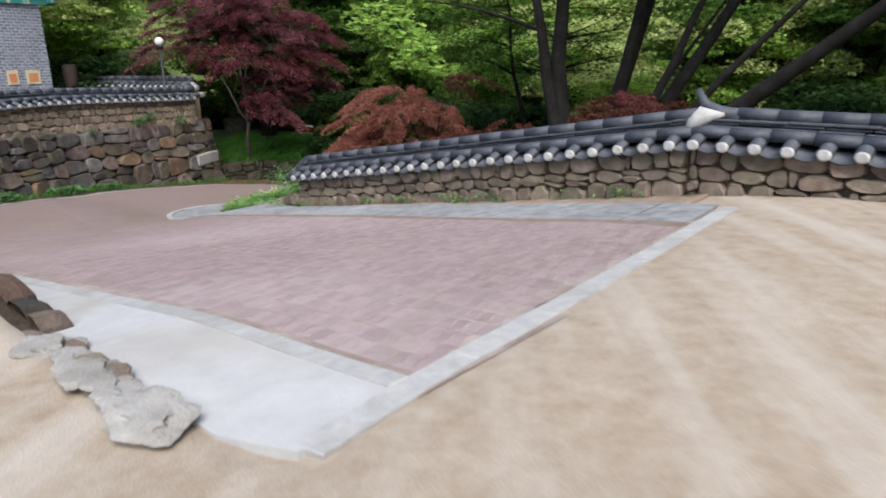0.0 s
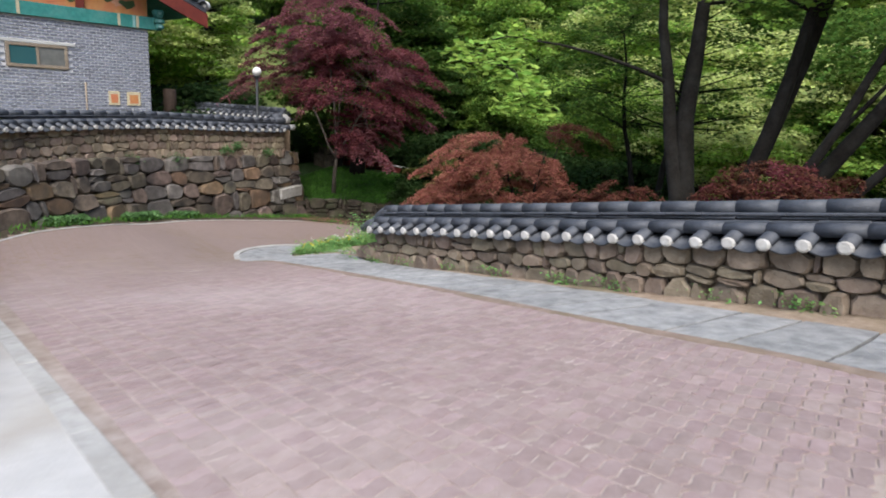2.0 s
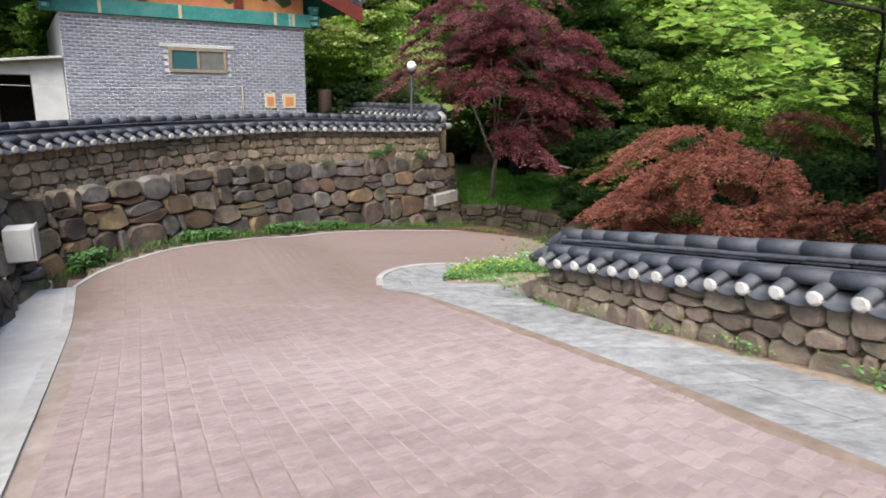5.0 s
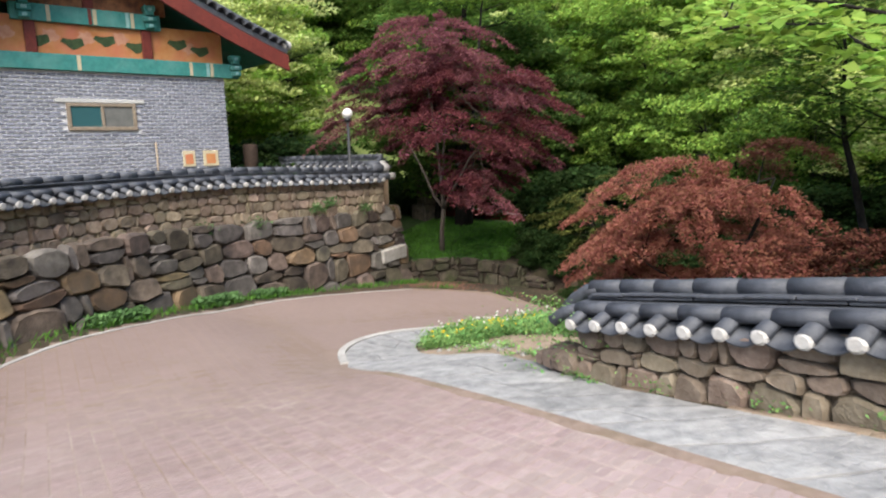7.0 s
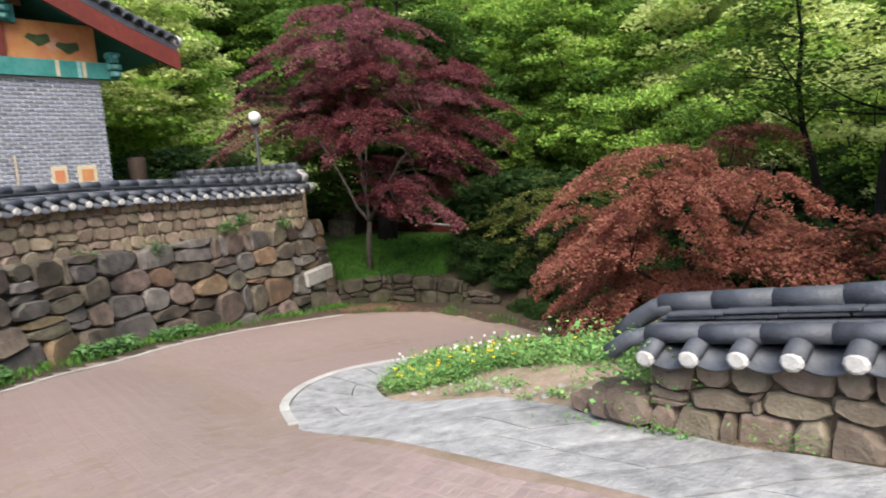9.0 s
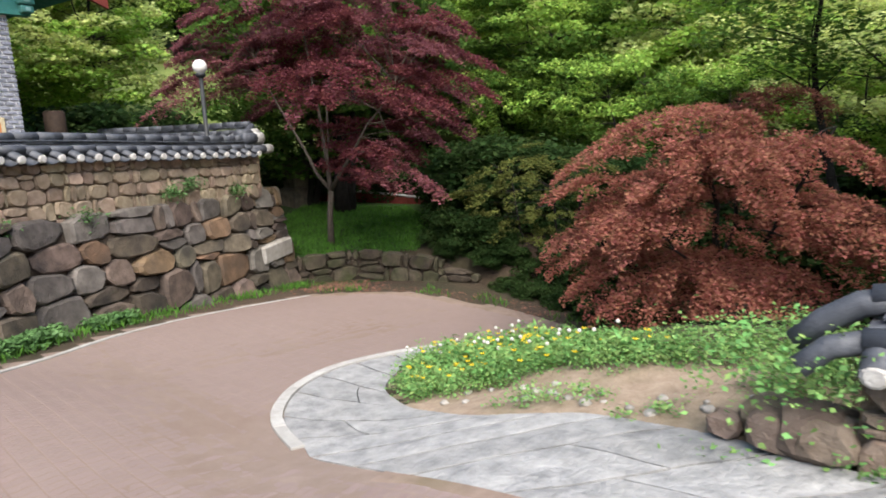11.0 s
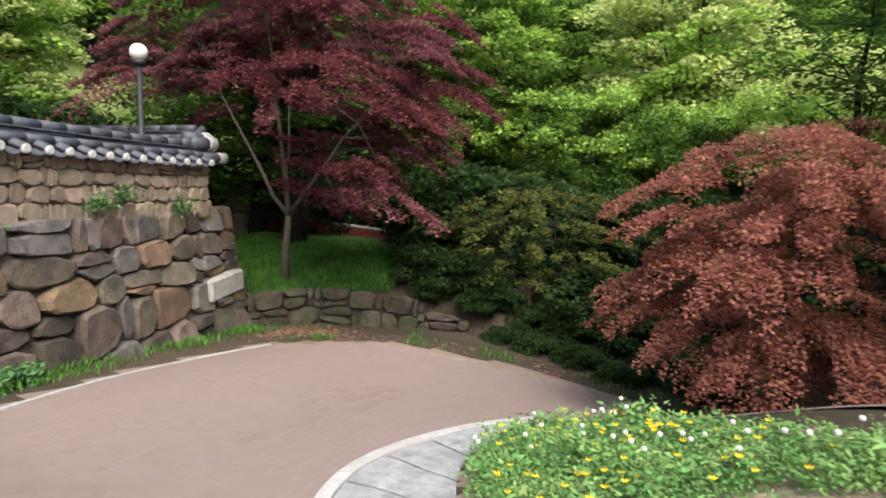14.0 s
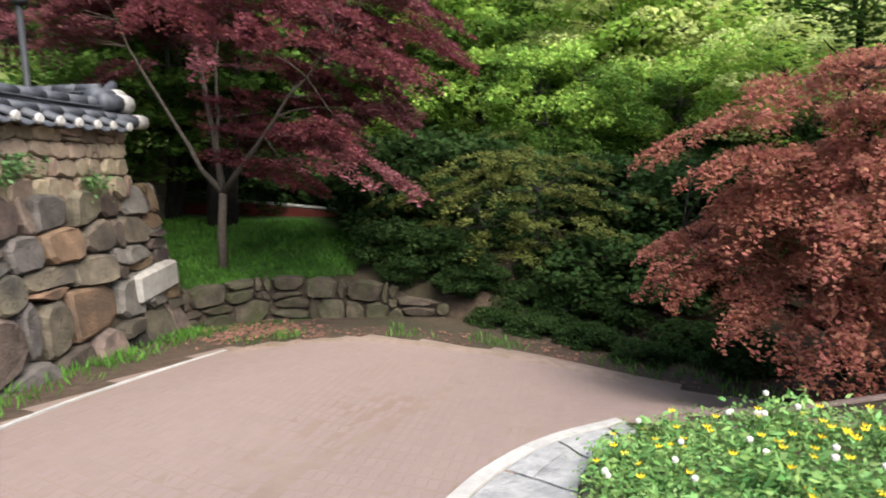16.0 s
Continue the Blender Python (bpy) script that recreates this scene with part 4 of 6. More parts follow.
    bmesh.ops.translate(bm, verts=[v for v in ext["geom"] if isinstance(v, bmesh.types.BMVert)], vec=(0, 0, -0.12))
    bmesh.ops.recalc_face_normals(bm, faces=bm.faces)
    tagged(part("pavement", bm, CONCRETE, None), "smooth white concrete strip beside the boulders", "pavement", kind="structure")


def build_apron():
    apron = thing("apron", "rough grey flagstones and cement along the low wall", "pavement", kind="structure")
    front = curve_through([(p[0], p[1] + 0.0) for p in APRON_EDGE] + TIP[1:], 0.1)
    back = curve_through(APRON_BACK, 0.1)
    # inner line of the kerb round the tip
    inner = []
    for i, p in enumerate(front):
        q0, q1 = front[max(0, i - 1)], front[min(len(front) - 1, i + 1)]
        t = (q1 - q0).normalized()
        nrm = Vector((t.y, -t.x))
        inner.append(p + nrm * (0.13 * smooth_step(-13.8, -14.3, p.x)))
    nf, nb = len(inner) - 1, len(back) - 1
    rng = random.Random(9)
    cuts = [0.0]
    while cuts[-1] < 1:
        cuts.append(cuts[-1] + (rng.uniform(0.03, 0.055) if cuts[-1] < 0.6 else rng.uniform(0.03, 0.045)))
    cuts[-1] = 1.0

    def at(line, n, f):
        i = min(n - 1, int(f * n))
        return line[i].lerp(line[i + 1], f * n - i)

    def top(x, y):
        return road_z(x, y) + 0.016 + 0.012 * noise.noise((x * 1.4, y * 1.4, 2.0)) + 0.004 * noise.noise((x * 4, y * 4, 1.0))

    for c0, c1 in zip(cuts, cuts[1:]):
        bands = ((0.0, 1.0),) if rng.random() < 0.45 else ((0.0, 0.5 + rng.uniform(-0.12, 0.12)),)
        if bands[0][1] < 1:
            bands = (bands[0], (bands[0][1], 1.0))
        for b0, b1 in bands:
            n, m = 8, 5
            bm = bmesh.new()
            rows = []
            for i in range(n + 1):
                row = []
                for k in range(m + 1):
                    w = b0 + (b1 - b0) * k / m
                    f = c0 + 0.0010 + (c1 - c0 - 0.0020) * i / n
                    mid = at(inner, nf, f).lerp(at(back, nb, f), w)
                    if i in (0, n) and 0 < f < 0.99:
                        f = min(1.0, max(0.0, f + 0.004 * noise.noise((mid.x * 2.2, mid.y * 2.2, 3.0))))
                    p = at(inner, nf, f).lerp(at(back, nb, f), w + (0.006 if k == 0 and b0 > 0 else 0) - (0.006 if k == m and b1 < 1 else 0))
                    wob = 0.06 * noise.noise((p.x * 1.8, p.y * 1.8, 7.0)) if k == m and b1 == 1 else (0.025 * noise.noise((p.x * 2.5, p.y * 2.5, 4.0)) if 0 < w < 1 else 0)
                    row.append(bm.verts.new((p.x, p.y + wob, top(p.x, p.y) - (0.006 if i in (0, n) or k in (0, m) else 0))))
                rows.append(row)
            for r, q in zip(rows, rows[1:]):
                for k in range(m):
                    bm.faces.new((r[k], r[k + 1], q[k + 1], q[k]))
            bmesh.ops.recalc_face_normals(bm, faces=bm.faces)
            if sum(f.normal.z for f in bm.faces) < 0:
                bmesh.ops.reverse_faces(bm, faces=bm.faces)
            ext = bmesh.ops.extrude_edge_only(bm, edges=[e for e in bm.edges if e.is_boundary])
            bmesh.ops.translate(bm, verts=[v for v in ext["geom"] if isinstance(v, bmesh.types.BMVert)], vec=(0, 0, -0.12))
            part("flagstone", bm, FLAG, apron)


build_apron()


# ---- flower bed and soil behind the apron ----
BED_RING = APRON_BACK + [(-14.2, 10.2), (-13.2, 9.8), (-12.2, 9.4), (-11.0, 9.1), (-10.4, 7.9), (-10.35, 7.3), (-4.0, 7.26), (-2.4, 7.26)]


def bed_z(x, y):
    if not inside(x, y, BED_RING):
        return road_z(x, y) - 0.045
    k = min(1.0, edge_distance(x, y, APRON_BACK) / 0.9)
    return road_z(x, y) + 0.005 + 0.09 * k * k


def build_bed():
    bm = bmesh.new()
    rim = curve_through(APRON_BACK, 0.2)
    out = []
    for i, p in enumerate(rim):
        d = (rim[min(len(rim) - 1, i + 1)] - rim[max(0, i - 1)]).normalized()
        out.append((p.x - d.y * 0.2, p.y + d.x * 0.2))
    poly = out[1:] + [(-14.2, 10.2), (-13.2, 9.8), (-12.2, 9.4), (-11.0, 9.1), (-10.4, 7.9), (-10.35, 7.3), (-4.0, 7.26), (-2.1, 7.26)]
    step = 0.12
    grid = {}
    for i in range(int(-15.3 / step), int(-2.4 / step)):
        for j in range(int(6.6 / step), int(10.8 / step)):
            x, y = i * step, j * step
            if inside(x, y, poly):
                grid[i, j] = bm.verts.new((x, y, bed_z(x, y) + 0.025 * noise.noise((x * 4, y * 4, 0))))
    for i, j in grid:
        if (i + 1, j) in grid and (i, j + 1) in grid and (i + 1, j + 1) in grid:
            bm.faces.new((grid[i, j], grid[i + 1, j], grid[i + 1, j + 1], grid[i, j + 1])).smooth = True
    ext = bmesh.ops.extrude_edge_only(bm, edges=[e for e in bm.edges if e.is_boundary])
    bmesh.ops.translate(bm, verts=[v for v in ext["geom"] if isinstance(v, bmesh.types.BMVert)], vec=(0, 0, -0.15))
    tagged(part("ground_bed", bm, BED_SOIL, None), "bare tan soil of the flower bed", "ground", kind="structure")


build_bed()


# ---- leaves, plants and trees ----
def leaf_quads(centres, size, rng, flat=0.6, aspect=0.55, droop=0.0):
    """Kite-shaped leaves at centres; flat near 1 keeps them level."""
    n = len(centres)
    yaw = rng.uniform(0, math.tau, n)
    nz = np.stack([rng.normal(0, 1 - flat, n), rng.normal(0, 1 - flat, n), np.ones(n)], 1)
    nz /= np.linalg.norm(nz, axis=1)[:, None]
    ax = np.stack([np.cos(yaw), np.sin(yaw), rng.normal(-droop, 0.15, n)], 1)
    ax -= nz * (ax * nz).sum(1)[:, None]
    ax /= np.linalg.norm(ax, axis=1)[:, None]
    sd = np.cross(nz, ax)
    s = size * rng.uniform(0.6, 1.35, n)[:, None]
    tip = centres + ax * s
    tail = centres - ax * s * 0.55
    return np.stack([tail, centres + sd * s * aspect, tip, centres - sd * s * aspect], 1)


def clump_points(centre, radii, n, rng):
    """Points through a flattened clump, denser towards its upper shell."""
    d = rng.normal(0, 1, (n, 3))
    d /= np.linalg.norm(d, axis=1)[:, None]
    r = rng.uniform(0.25, 1.0, n) ** 0.5
    p = d * r[:, None] * np.array(radii)
    p[:, 2] -= 0.35 * radii[2] * (p[:, 0] ** 2 / radii[0] ** 2 + p[:, 1] ** 2 / radii[1] ** 2)
    return p + np.array(centre)


def limb(rng, a, b, bend, n=6):
    a, b = Vector(a), Vector(b)
    side = Vector((rng.uniform(-1, 1), rng.uniform(-1, 1), rng.uniform(-0.3, 0.6))) * bend
    return [a.lerp(b, i / n) + side * math.sin(math.pi * i / n) + Vector((rng.uniform(-1, 1), rng.uniform(-1, 1), 0)) * bend * 0.12 * (0 < i < n) for i in range(n + 1)]


def tree(name, label, root, stems, crown, clumps, leaf_n, leaf_size, mats, seed, pad=(0.9, 0.3), flat=0.6, group="", bark=None, fork=0.0, twigs=True, weep=0.0, keep=None, extra=(), bend=1.0, tier=0.0):
    """A tree: stems are (tip, base radius) from the root; crown is (centre, radii); its foliage is in many flattened clumps with gaps between."""
    rng, nrng = random.Random(seed), np.random.default_rng(seed)
    top = thing(name, label, "tree" if "shrub" not in name else "shrub", group, at=root)
    bark = bark or BARK
    root_v = Vector(root)
    centre, radii = Vector(crown[0]), crown[1]
    bm = bmesh.new()
    forks = []
    base_v = root_v
    if fork:
        thick = 1.25 * max(r for _, r in stems)
        base_v = root_v + Vector((0.05, 0.08, fork))
        tube(bm, [root_v - Vector((0, 0, 0.2)), root_v + Vector((0.03, 0, fork * 0.5)), base_v], [thick * 1.4, thick, thick * 0.95], 9)
    for tip, r in stems:
        path = limb(rng, base_v if fork else root_v + Vector((rng.uniform(-1, 1), rng.uniform(-1, 1), -0.15)) * r * 1.2, tip, bend * 0.096 * (Vector(tip) - root_v).length, 8)
        tube(bm, path, [r * (1.25 if i == 0 else 1 - 0.8 * i / 8) for i in range(9)], 8)
        forks += [(path[i], r * (1 - 0.8 * i / 8)) for i in (3, 4, 5, 6, 7, 8)]
    spots = []
    for i in range(clumps):
        for _ in range(40):
            d = Vector((rng.gauss(0, 1), rng.gauss(0, 1), rng.gauss(0, 1))).normalized()
            k = rng.uniform(0.35, 1.0) ** 0.6
            p = centre + Vector((d.x * radii[0], d.y * radii[1], d.z * radii[2])) * k
            if tier:
                p.z = round(p.z / tier) * tier + rng.uniform(-0.1, 0.1) * tier
            if (keep is None or keep(p)) and all((p - q).length > pad[0] * 0.55 for q in spots):
                break
        spots.append(p)
    spots += [Vector(q) for q in extra]
    if twigs:
        for i, p in enumerate(spots):
            if i > clumps and not weep:
                tube(bm, limb(rng, spots[i - 1], p, 0.10 * (p - spots[i - 1]).length, 4), [0.016 - 0.002 * k for k in range(5)], 5, cap=False)
                continue
            f, r = min(forks, key=lambda q: (q[0] - p).length * (1.0 if q[0].z < p.z + 0.2 else 2.0))
            tube(bm, limb(rng, f, p, 0.10 * (p - f).length, 4), [max(0.012, min(0.45 * r, 0.05)) * (1 - 0.18 * i) for i in range(5)], 5, cap=False)
    part("trunk", bm, bark, top, smooth=True)
    per = max(1, leaf_n // clumps)
    groups = {}
    for i, p in enumerate(spots):
        k = rng.uniform(0.6, 1.3)
        k *= 0.55 if i >= clumps and not weep else 1.0
        n = int(per * k * (1.7 if i >= clumps and not weep else 1))
        radius = (pad[0] * k * rng.uniform(0.8, 1.2), pad[0] * k * rng.uniform(0.8, 1.2), pad[1] * rng.uniform(0.7, 1.3))
        if weep:
            # loose flat sprays of small twigs, each hanging a little at its outer end
            out = Vector((p.x - root_v.x, p.y - root_v.y)).normalized()
            twig = max(3, n // 85)
            ca, cb, cz = nrng.uniform(-0.65, 0.85, twig), nrng.uniform(-0.6, 0.6, twig), nrng.normal(0, 0.5, twig)
            pick = nrng.integers(0, twig, n)
            run = nrng.uniform(-1.7, 1.7, n)
            a = ca[pick] + run * 0.17
            b = cb[pick] + nrng.uniform(-0.19, 0.19, n) * (1.0 - 0.4 * np.abs(run) / 1.7)
            fall = weep * (0.6 * a * radius[0] + 0.45 * (a * a + b * b) * radius[0])
            pts = np.stack([p.x + (out.x * a - out.y * b) * radius[0], p.y + (out.y * a + out.x * b) * radius[0],
                            p.z - fall + cz[pick] * radius[2] + nrng.normal(0, 0.03, n)], 1)
        else:
            pts = clump_points(p, radius, n, nrng)
        # light by height put into leaf colour: tops favour mats[0], undersides mats[1]
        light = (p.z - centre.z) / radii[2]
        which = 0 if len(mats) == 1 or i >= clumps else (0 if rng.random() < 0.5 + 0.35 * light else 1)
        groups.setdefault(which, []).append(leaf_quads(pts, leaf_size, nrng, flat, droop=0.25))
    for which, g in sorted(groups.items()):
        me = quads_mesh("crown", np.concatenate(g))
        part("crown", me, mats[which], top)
    return top


def build_trees():
    def over_lawn(p):
        r = 0.57 * (p.x + 22.9) + 0.82 * (p.y - 13.65)
        back = -0.82 * (p.x + 22.9) + 0.57 * (p.y - 13.65)
        return noise.noise(p * 0.75) > -0.1 and p.z > (-0.9 if 0.7 < r < 2.6 else 0.2) and (r > -0.2 or p.z > 1.15) and (r > -1.2 or back > 0.3)

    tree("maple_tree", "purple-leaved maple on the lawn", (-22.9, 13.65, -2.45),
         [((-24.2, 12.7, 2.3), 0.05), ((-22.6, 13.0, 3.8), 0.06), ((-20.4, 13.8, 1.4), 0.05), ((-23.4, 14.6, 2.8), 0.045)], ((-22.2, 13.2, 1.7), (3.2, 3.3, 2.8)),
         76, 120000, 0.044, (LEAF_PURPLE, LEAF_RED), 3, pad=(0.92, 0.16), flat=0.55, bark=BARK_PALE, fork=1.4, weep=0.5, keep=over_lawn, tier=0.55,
         extra=((-25.3, 11.3, 1.75), (-25.0, 11.7, 2.5), (-25.5, 11.9, 2.1), (-19.6, 12.9, -0.5), (-20.0, 13.2, -0.1), (-24.6, 11.7, 3.3), (-24.3, 12.1, 3.8), (-25.1, 12.0, 3.0), (-23.6, 12.5, 4.0), (-19.8, 14.0, 0.3), (-19.5, 13.6, 1.0)))
    tree("maple_shrub", "spreading russet-leaved maple beyond the flower bed", (-13.3, 13.6, -3.1),
         [((-15.0, 12.4, -1.2), 0.06), ((-13.4, 12.8, 0.4), 0.07), ((-11.6, 12.8, 0.2), 0.06), ((-13.2, 11.6, -1.2), 0.05), ((-13.2, 15.2, 0.5), 0.05)], ((-12.9, 12.5, -0.85), (2.2, 1.7, 1.2)),
         56, 100000, 0.032, (LEAF_ORANGE,), 4, pad=(0.74, 0.07), flat=0.5, fork=0.5, weep=0.5, keep=lambda p: noise.noise(p * 1.1) > -0.1, tier=0.42,
         extra=((-14.9, 12.2, -1.3), (-14.8, 12.1, -1.6), (-14.3, 11.7, -1.75), (-13.5, 11.3, -1.8), (-14.8, 12.7, -0.1), (-14.1, 12.3, 0.25), (-13.5, 15.5, 0.5), (-12.8, 15.6, 0.7), (-12.3, 11.5, -1.7)))
    tree("maple_shrub", "low russet-leaved shrub behind the low wall", (-9.3, 12.5, -2.3), [((-10.0, 12.2, -0.6), 0.05), ((-8.6, 12.2, -0.5), 0.05)],
         ((-9.2, 12.3, -0.85), (1.9, 1.0, 0.6)), 40, 34000, 0.034, (LEAF_BROWN, LEAF_BROWN), 5, pad=(0.55, 0.12), flat=0.6, weep=0.4)
    tree("maple_shrub", "dark red shrub under the big tree", (-5.8, 11.8, -1.9), [((-6.4, 11.6, -0.2), 0.05), ((-5.2, 11.6, -0.1), 0.05)],
         ((-5.8, 11.5, -0.2), (1.7, 0.9, 0.75)), 40, 34000, 0.034, (LEAF_BROWN, LEAF_RED), 6, pad=(0.55, 0.14), flat=0.6, weep=0.4)
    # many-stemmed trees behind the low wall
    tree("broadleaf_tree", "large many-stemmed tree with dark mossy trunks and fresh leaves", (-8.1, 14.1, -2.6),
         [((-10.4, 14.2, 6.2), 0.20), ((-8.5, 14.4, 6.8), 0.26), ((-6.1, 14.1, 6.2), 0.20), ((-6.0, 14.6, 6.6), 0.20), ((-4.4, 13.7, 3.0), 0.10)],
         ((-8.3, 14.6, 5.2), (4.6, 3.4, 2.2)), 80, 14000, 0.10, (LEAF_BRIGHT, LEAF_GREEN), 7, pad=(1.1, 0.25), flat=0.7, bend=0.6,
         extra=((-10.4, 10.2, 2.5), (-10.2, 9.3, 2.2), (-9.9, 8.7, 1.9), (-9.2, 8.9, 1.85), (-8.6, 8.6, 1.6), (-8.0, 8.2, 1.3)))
    tree("broadleaf_tree", "leaning tree with dark mossy trunks and fresh leaves", (-7.4, 13.6, -2.4),
         [((-2.6, 13.7, 5.4), 0.22), ((-4.3, 13.5, 4.6), 0.14)],
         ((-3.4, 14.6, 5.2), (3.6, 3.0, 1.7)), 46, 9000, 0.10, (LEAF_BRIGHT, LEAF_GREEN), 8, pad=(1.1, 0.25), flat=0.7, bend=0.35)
    tree("broadleaf_tree", "strongly leaning tree with a dark bare trunk", (-6.9, 13.2, -2.2),
         [((0.6, 13.0, 4.1), 0.24), ((-1.9, 13.2, 3.6), 0.12)],
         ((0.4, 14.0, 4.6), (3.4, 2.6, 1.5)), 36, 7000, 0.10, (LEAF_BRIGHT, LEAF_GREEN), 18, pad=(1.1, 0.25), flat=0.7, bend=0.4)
    tree("broadleaf_tree", "young tree with layered green leaves", (-11.6, 17.6, -3.2),
         [((-12.8, 17.0, 3.4), 0.12), ((-10.3, 17.0, 4.4), 0.12)], ((-11.6, 16.8, 2.6), (3.4, 2.4, 2.3)), 60, 11000, 0.08, (LEAF_GREEN, LEAF_GREEN), 9, pad=(1.0, 0.25), flat=0.75)
    tree("broadleaf_tree", "small olive-green tree at the roadside", (-18.5, 16.4, -3.6),
         [((-19.2, 16.5, -0.9), 0.05), ((-17.8, 16.2, -1.1), 0.05)], ((-18.4, 16.3, -1.35), (2.4, 1.7, 1.15)), 52, 17000, 0.045, (LEAF_KHAKI, LEAF_KHAKI), 10, pad=(0.75, 0.12), flat=0.6, weep=0.35)
    tree("broadleaf_tree", "tall tree with a thick dark trunk behind the lawn", (-25.2, 16.5, land_z(-25.2, 16.5)),
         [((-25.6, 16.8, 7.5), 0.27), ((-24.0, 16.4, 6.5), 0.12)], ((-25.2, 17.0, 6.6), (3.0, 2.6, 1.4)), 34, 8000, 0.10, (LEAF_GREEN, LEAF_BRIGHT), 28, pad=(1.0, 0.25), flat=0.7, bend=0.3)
    # the wood beyond
    kinds = []
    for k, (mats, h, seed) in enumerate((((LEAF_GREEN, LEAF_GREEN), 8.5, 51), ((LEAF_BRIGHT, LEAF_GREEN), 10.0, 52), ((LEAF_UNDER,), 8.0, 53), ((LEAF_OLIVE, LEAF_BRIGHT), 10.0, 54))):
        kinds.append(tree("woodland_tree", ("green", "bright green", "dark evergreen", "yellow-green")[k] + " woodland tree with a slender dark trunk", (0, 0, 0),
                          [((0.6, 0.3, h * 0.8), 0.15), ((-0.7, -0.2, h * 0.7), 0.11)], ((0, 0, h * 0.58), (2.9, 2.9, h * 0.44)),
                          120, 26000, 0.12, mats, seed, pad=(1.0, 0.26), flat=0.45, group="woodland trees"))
    rng = random.Random(77)
    places = []
    for row, (r0, n) in enumerate(((22, 9), (28, 26), (34, 40), (41, 50), (50, 54))):
        for i in range(n):
            a = -0.42 + 4.1 * (i + rng.uniform(0.2, 0.8)) / n + 0.05 * row
            x, y = -10 + r0 * math.cos(a) * rng.uniform(0.95, 1.08), 3 + r0 * math.sin(a) * rng.uniform(0.92, 1.05)
            places.append((x, y))
    first = True
    for x, y in places:
        if -36 < x < -22.5 and -4 < y < 15.5 or (-46 < x < -33 and 4 < y < 24) or y < 16.2 and x > -20 and x < 2 or (-24 < x < -9 and y < 33) or (-9 <= x < -2 and y < 21):
            continue
        # lit far slope and shaded west put into the choice of leaf colour
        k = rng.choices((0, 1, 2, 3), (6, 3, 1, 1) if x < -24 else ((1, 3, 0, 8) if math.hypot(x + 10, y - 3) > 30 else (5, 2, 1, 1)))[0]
        copy_thing(kinds[k], pose(x, y, land_z(x, y) - 0.2, 0, 0, rng.uniform(0, 360)) @ Matrix.Diagonal((rng.uniform(0.85, 1.2),) * 3 + (1,)))
    bush = tree("woodland_shrub", "dark green undergrowth shrub, leaves deepened to stand for tree shade", (0, 0, 0), [((0.3, 0.2, 1.2), 0.03), ((-0.4, 0, 1.0), 0.03)], ((0, 0, 0.9), (1.5, 1.5, 0.9)),
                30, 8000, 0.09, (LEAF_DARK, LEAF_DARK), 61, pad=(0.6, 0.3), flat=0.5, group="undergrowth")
    for i in range(70):
        a = rng.uniform(-0.35, 2.3)
        r0 = rng.uniform(17.5, 26)
        x, y = -10 + r0 * math.cos(a), 3 + r0 * math.sin(a)
        if -30 < x < -21 and y < 19 or x < -24 and y < 21:
            continue
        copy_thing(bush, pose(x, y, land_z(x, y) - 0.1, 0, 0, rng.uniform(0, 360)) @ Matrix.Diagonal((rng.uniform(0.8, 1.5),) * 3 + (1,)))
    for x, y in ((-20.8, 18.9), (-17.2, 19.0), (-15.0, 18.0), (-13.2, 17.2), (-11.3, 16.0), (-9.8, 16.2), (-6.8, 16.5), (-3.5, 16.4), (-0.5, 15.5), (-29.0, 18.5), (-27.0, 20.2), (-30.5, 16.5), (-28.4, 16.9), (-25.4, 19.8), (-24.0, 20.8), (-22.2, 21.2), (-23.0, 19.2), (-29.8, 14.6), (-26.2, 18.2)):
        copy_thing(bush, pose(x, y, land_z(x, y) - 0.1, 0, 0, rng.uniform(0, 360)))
    # most of these dark shrubs stand in for shade on the bare bank
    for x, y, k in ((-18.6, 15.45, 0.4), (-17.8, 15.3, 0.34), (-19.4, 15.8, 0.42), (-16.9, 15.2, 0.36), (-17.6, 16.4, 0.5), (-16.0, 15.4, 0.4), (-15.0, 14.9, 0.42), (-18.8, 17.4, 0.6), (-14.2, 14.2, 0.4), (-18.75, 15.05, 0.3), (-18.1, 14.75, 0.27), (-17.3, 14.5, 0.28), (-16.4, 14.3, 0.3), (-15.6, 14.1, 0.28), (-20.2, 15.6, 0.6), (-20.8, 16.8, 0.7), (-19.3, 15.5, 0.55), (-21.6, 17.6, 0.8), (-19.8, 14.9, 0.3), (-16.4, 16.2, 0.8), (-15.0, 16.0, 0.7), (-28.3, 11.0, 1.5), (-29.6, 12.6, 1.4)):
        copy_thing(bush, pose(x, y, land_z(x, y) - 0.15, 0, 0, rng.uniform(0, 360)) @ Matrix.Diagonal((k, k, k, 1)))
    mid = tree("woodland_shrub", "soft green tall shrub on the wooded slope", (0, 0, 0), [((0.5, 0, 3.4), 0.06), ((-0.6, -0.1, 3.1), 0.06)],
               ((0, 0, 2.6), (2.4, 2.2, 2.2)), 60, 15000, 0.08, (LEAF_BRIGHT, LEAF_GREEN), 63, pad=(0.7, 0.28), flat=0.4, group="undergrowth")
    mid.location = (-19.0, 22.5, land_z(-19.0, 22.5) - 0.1)
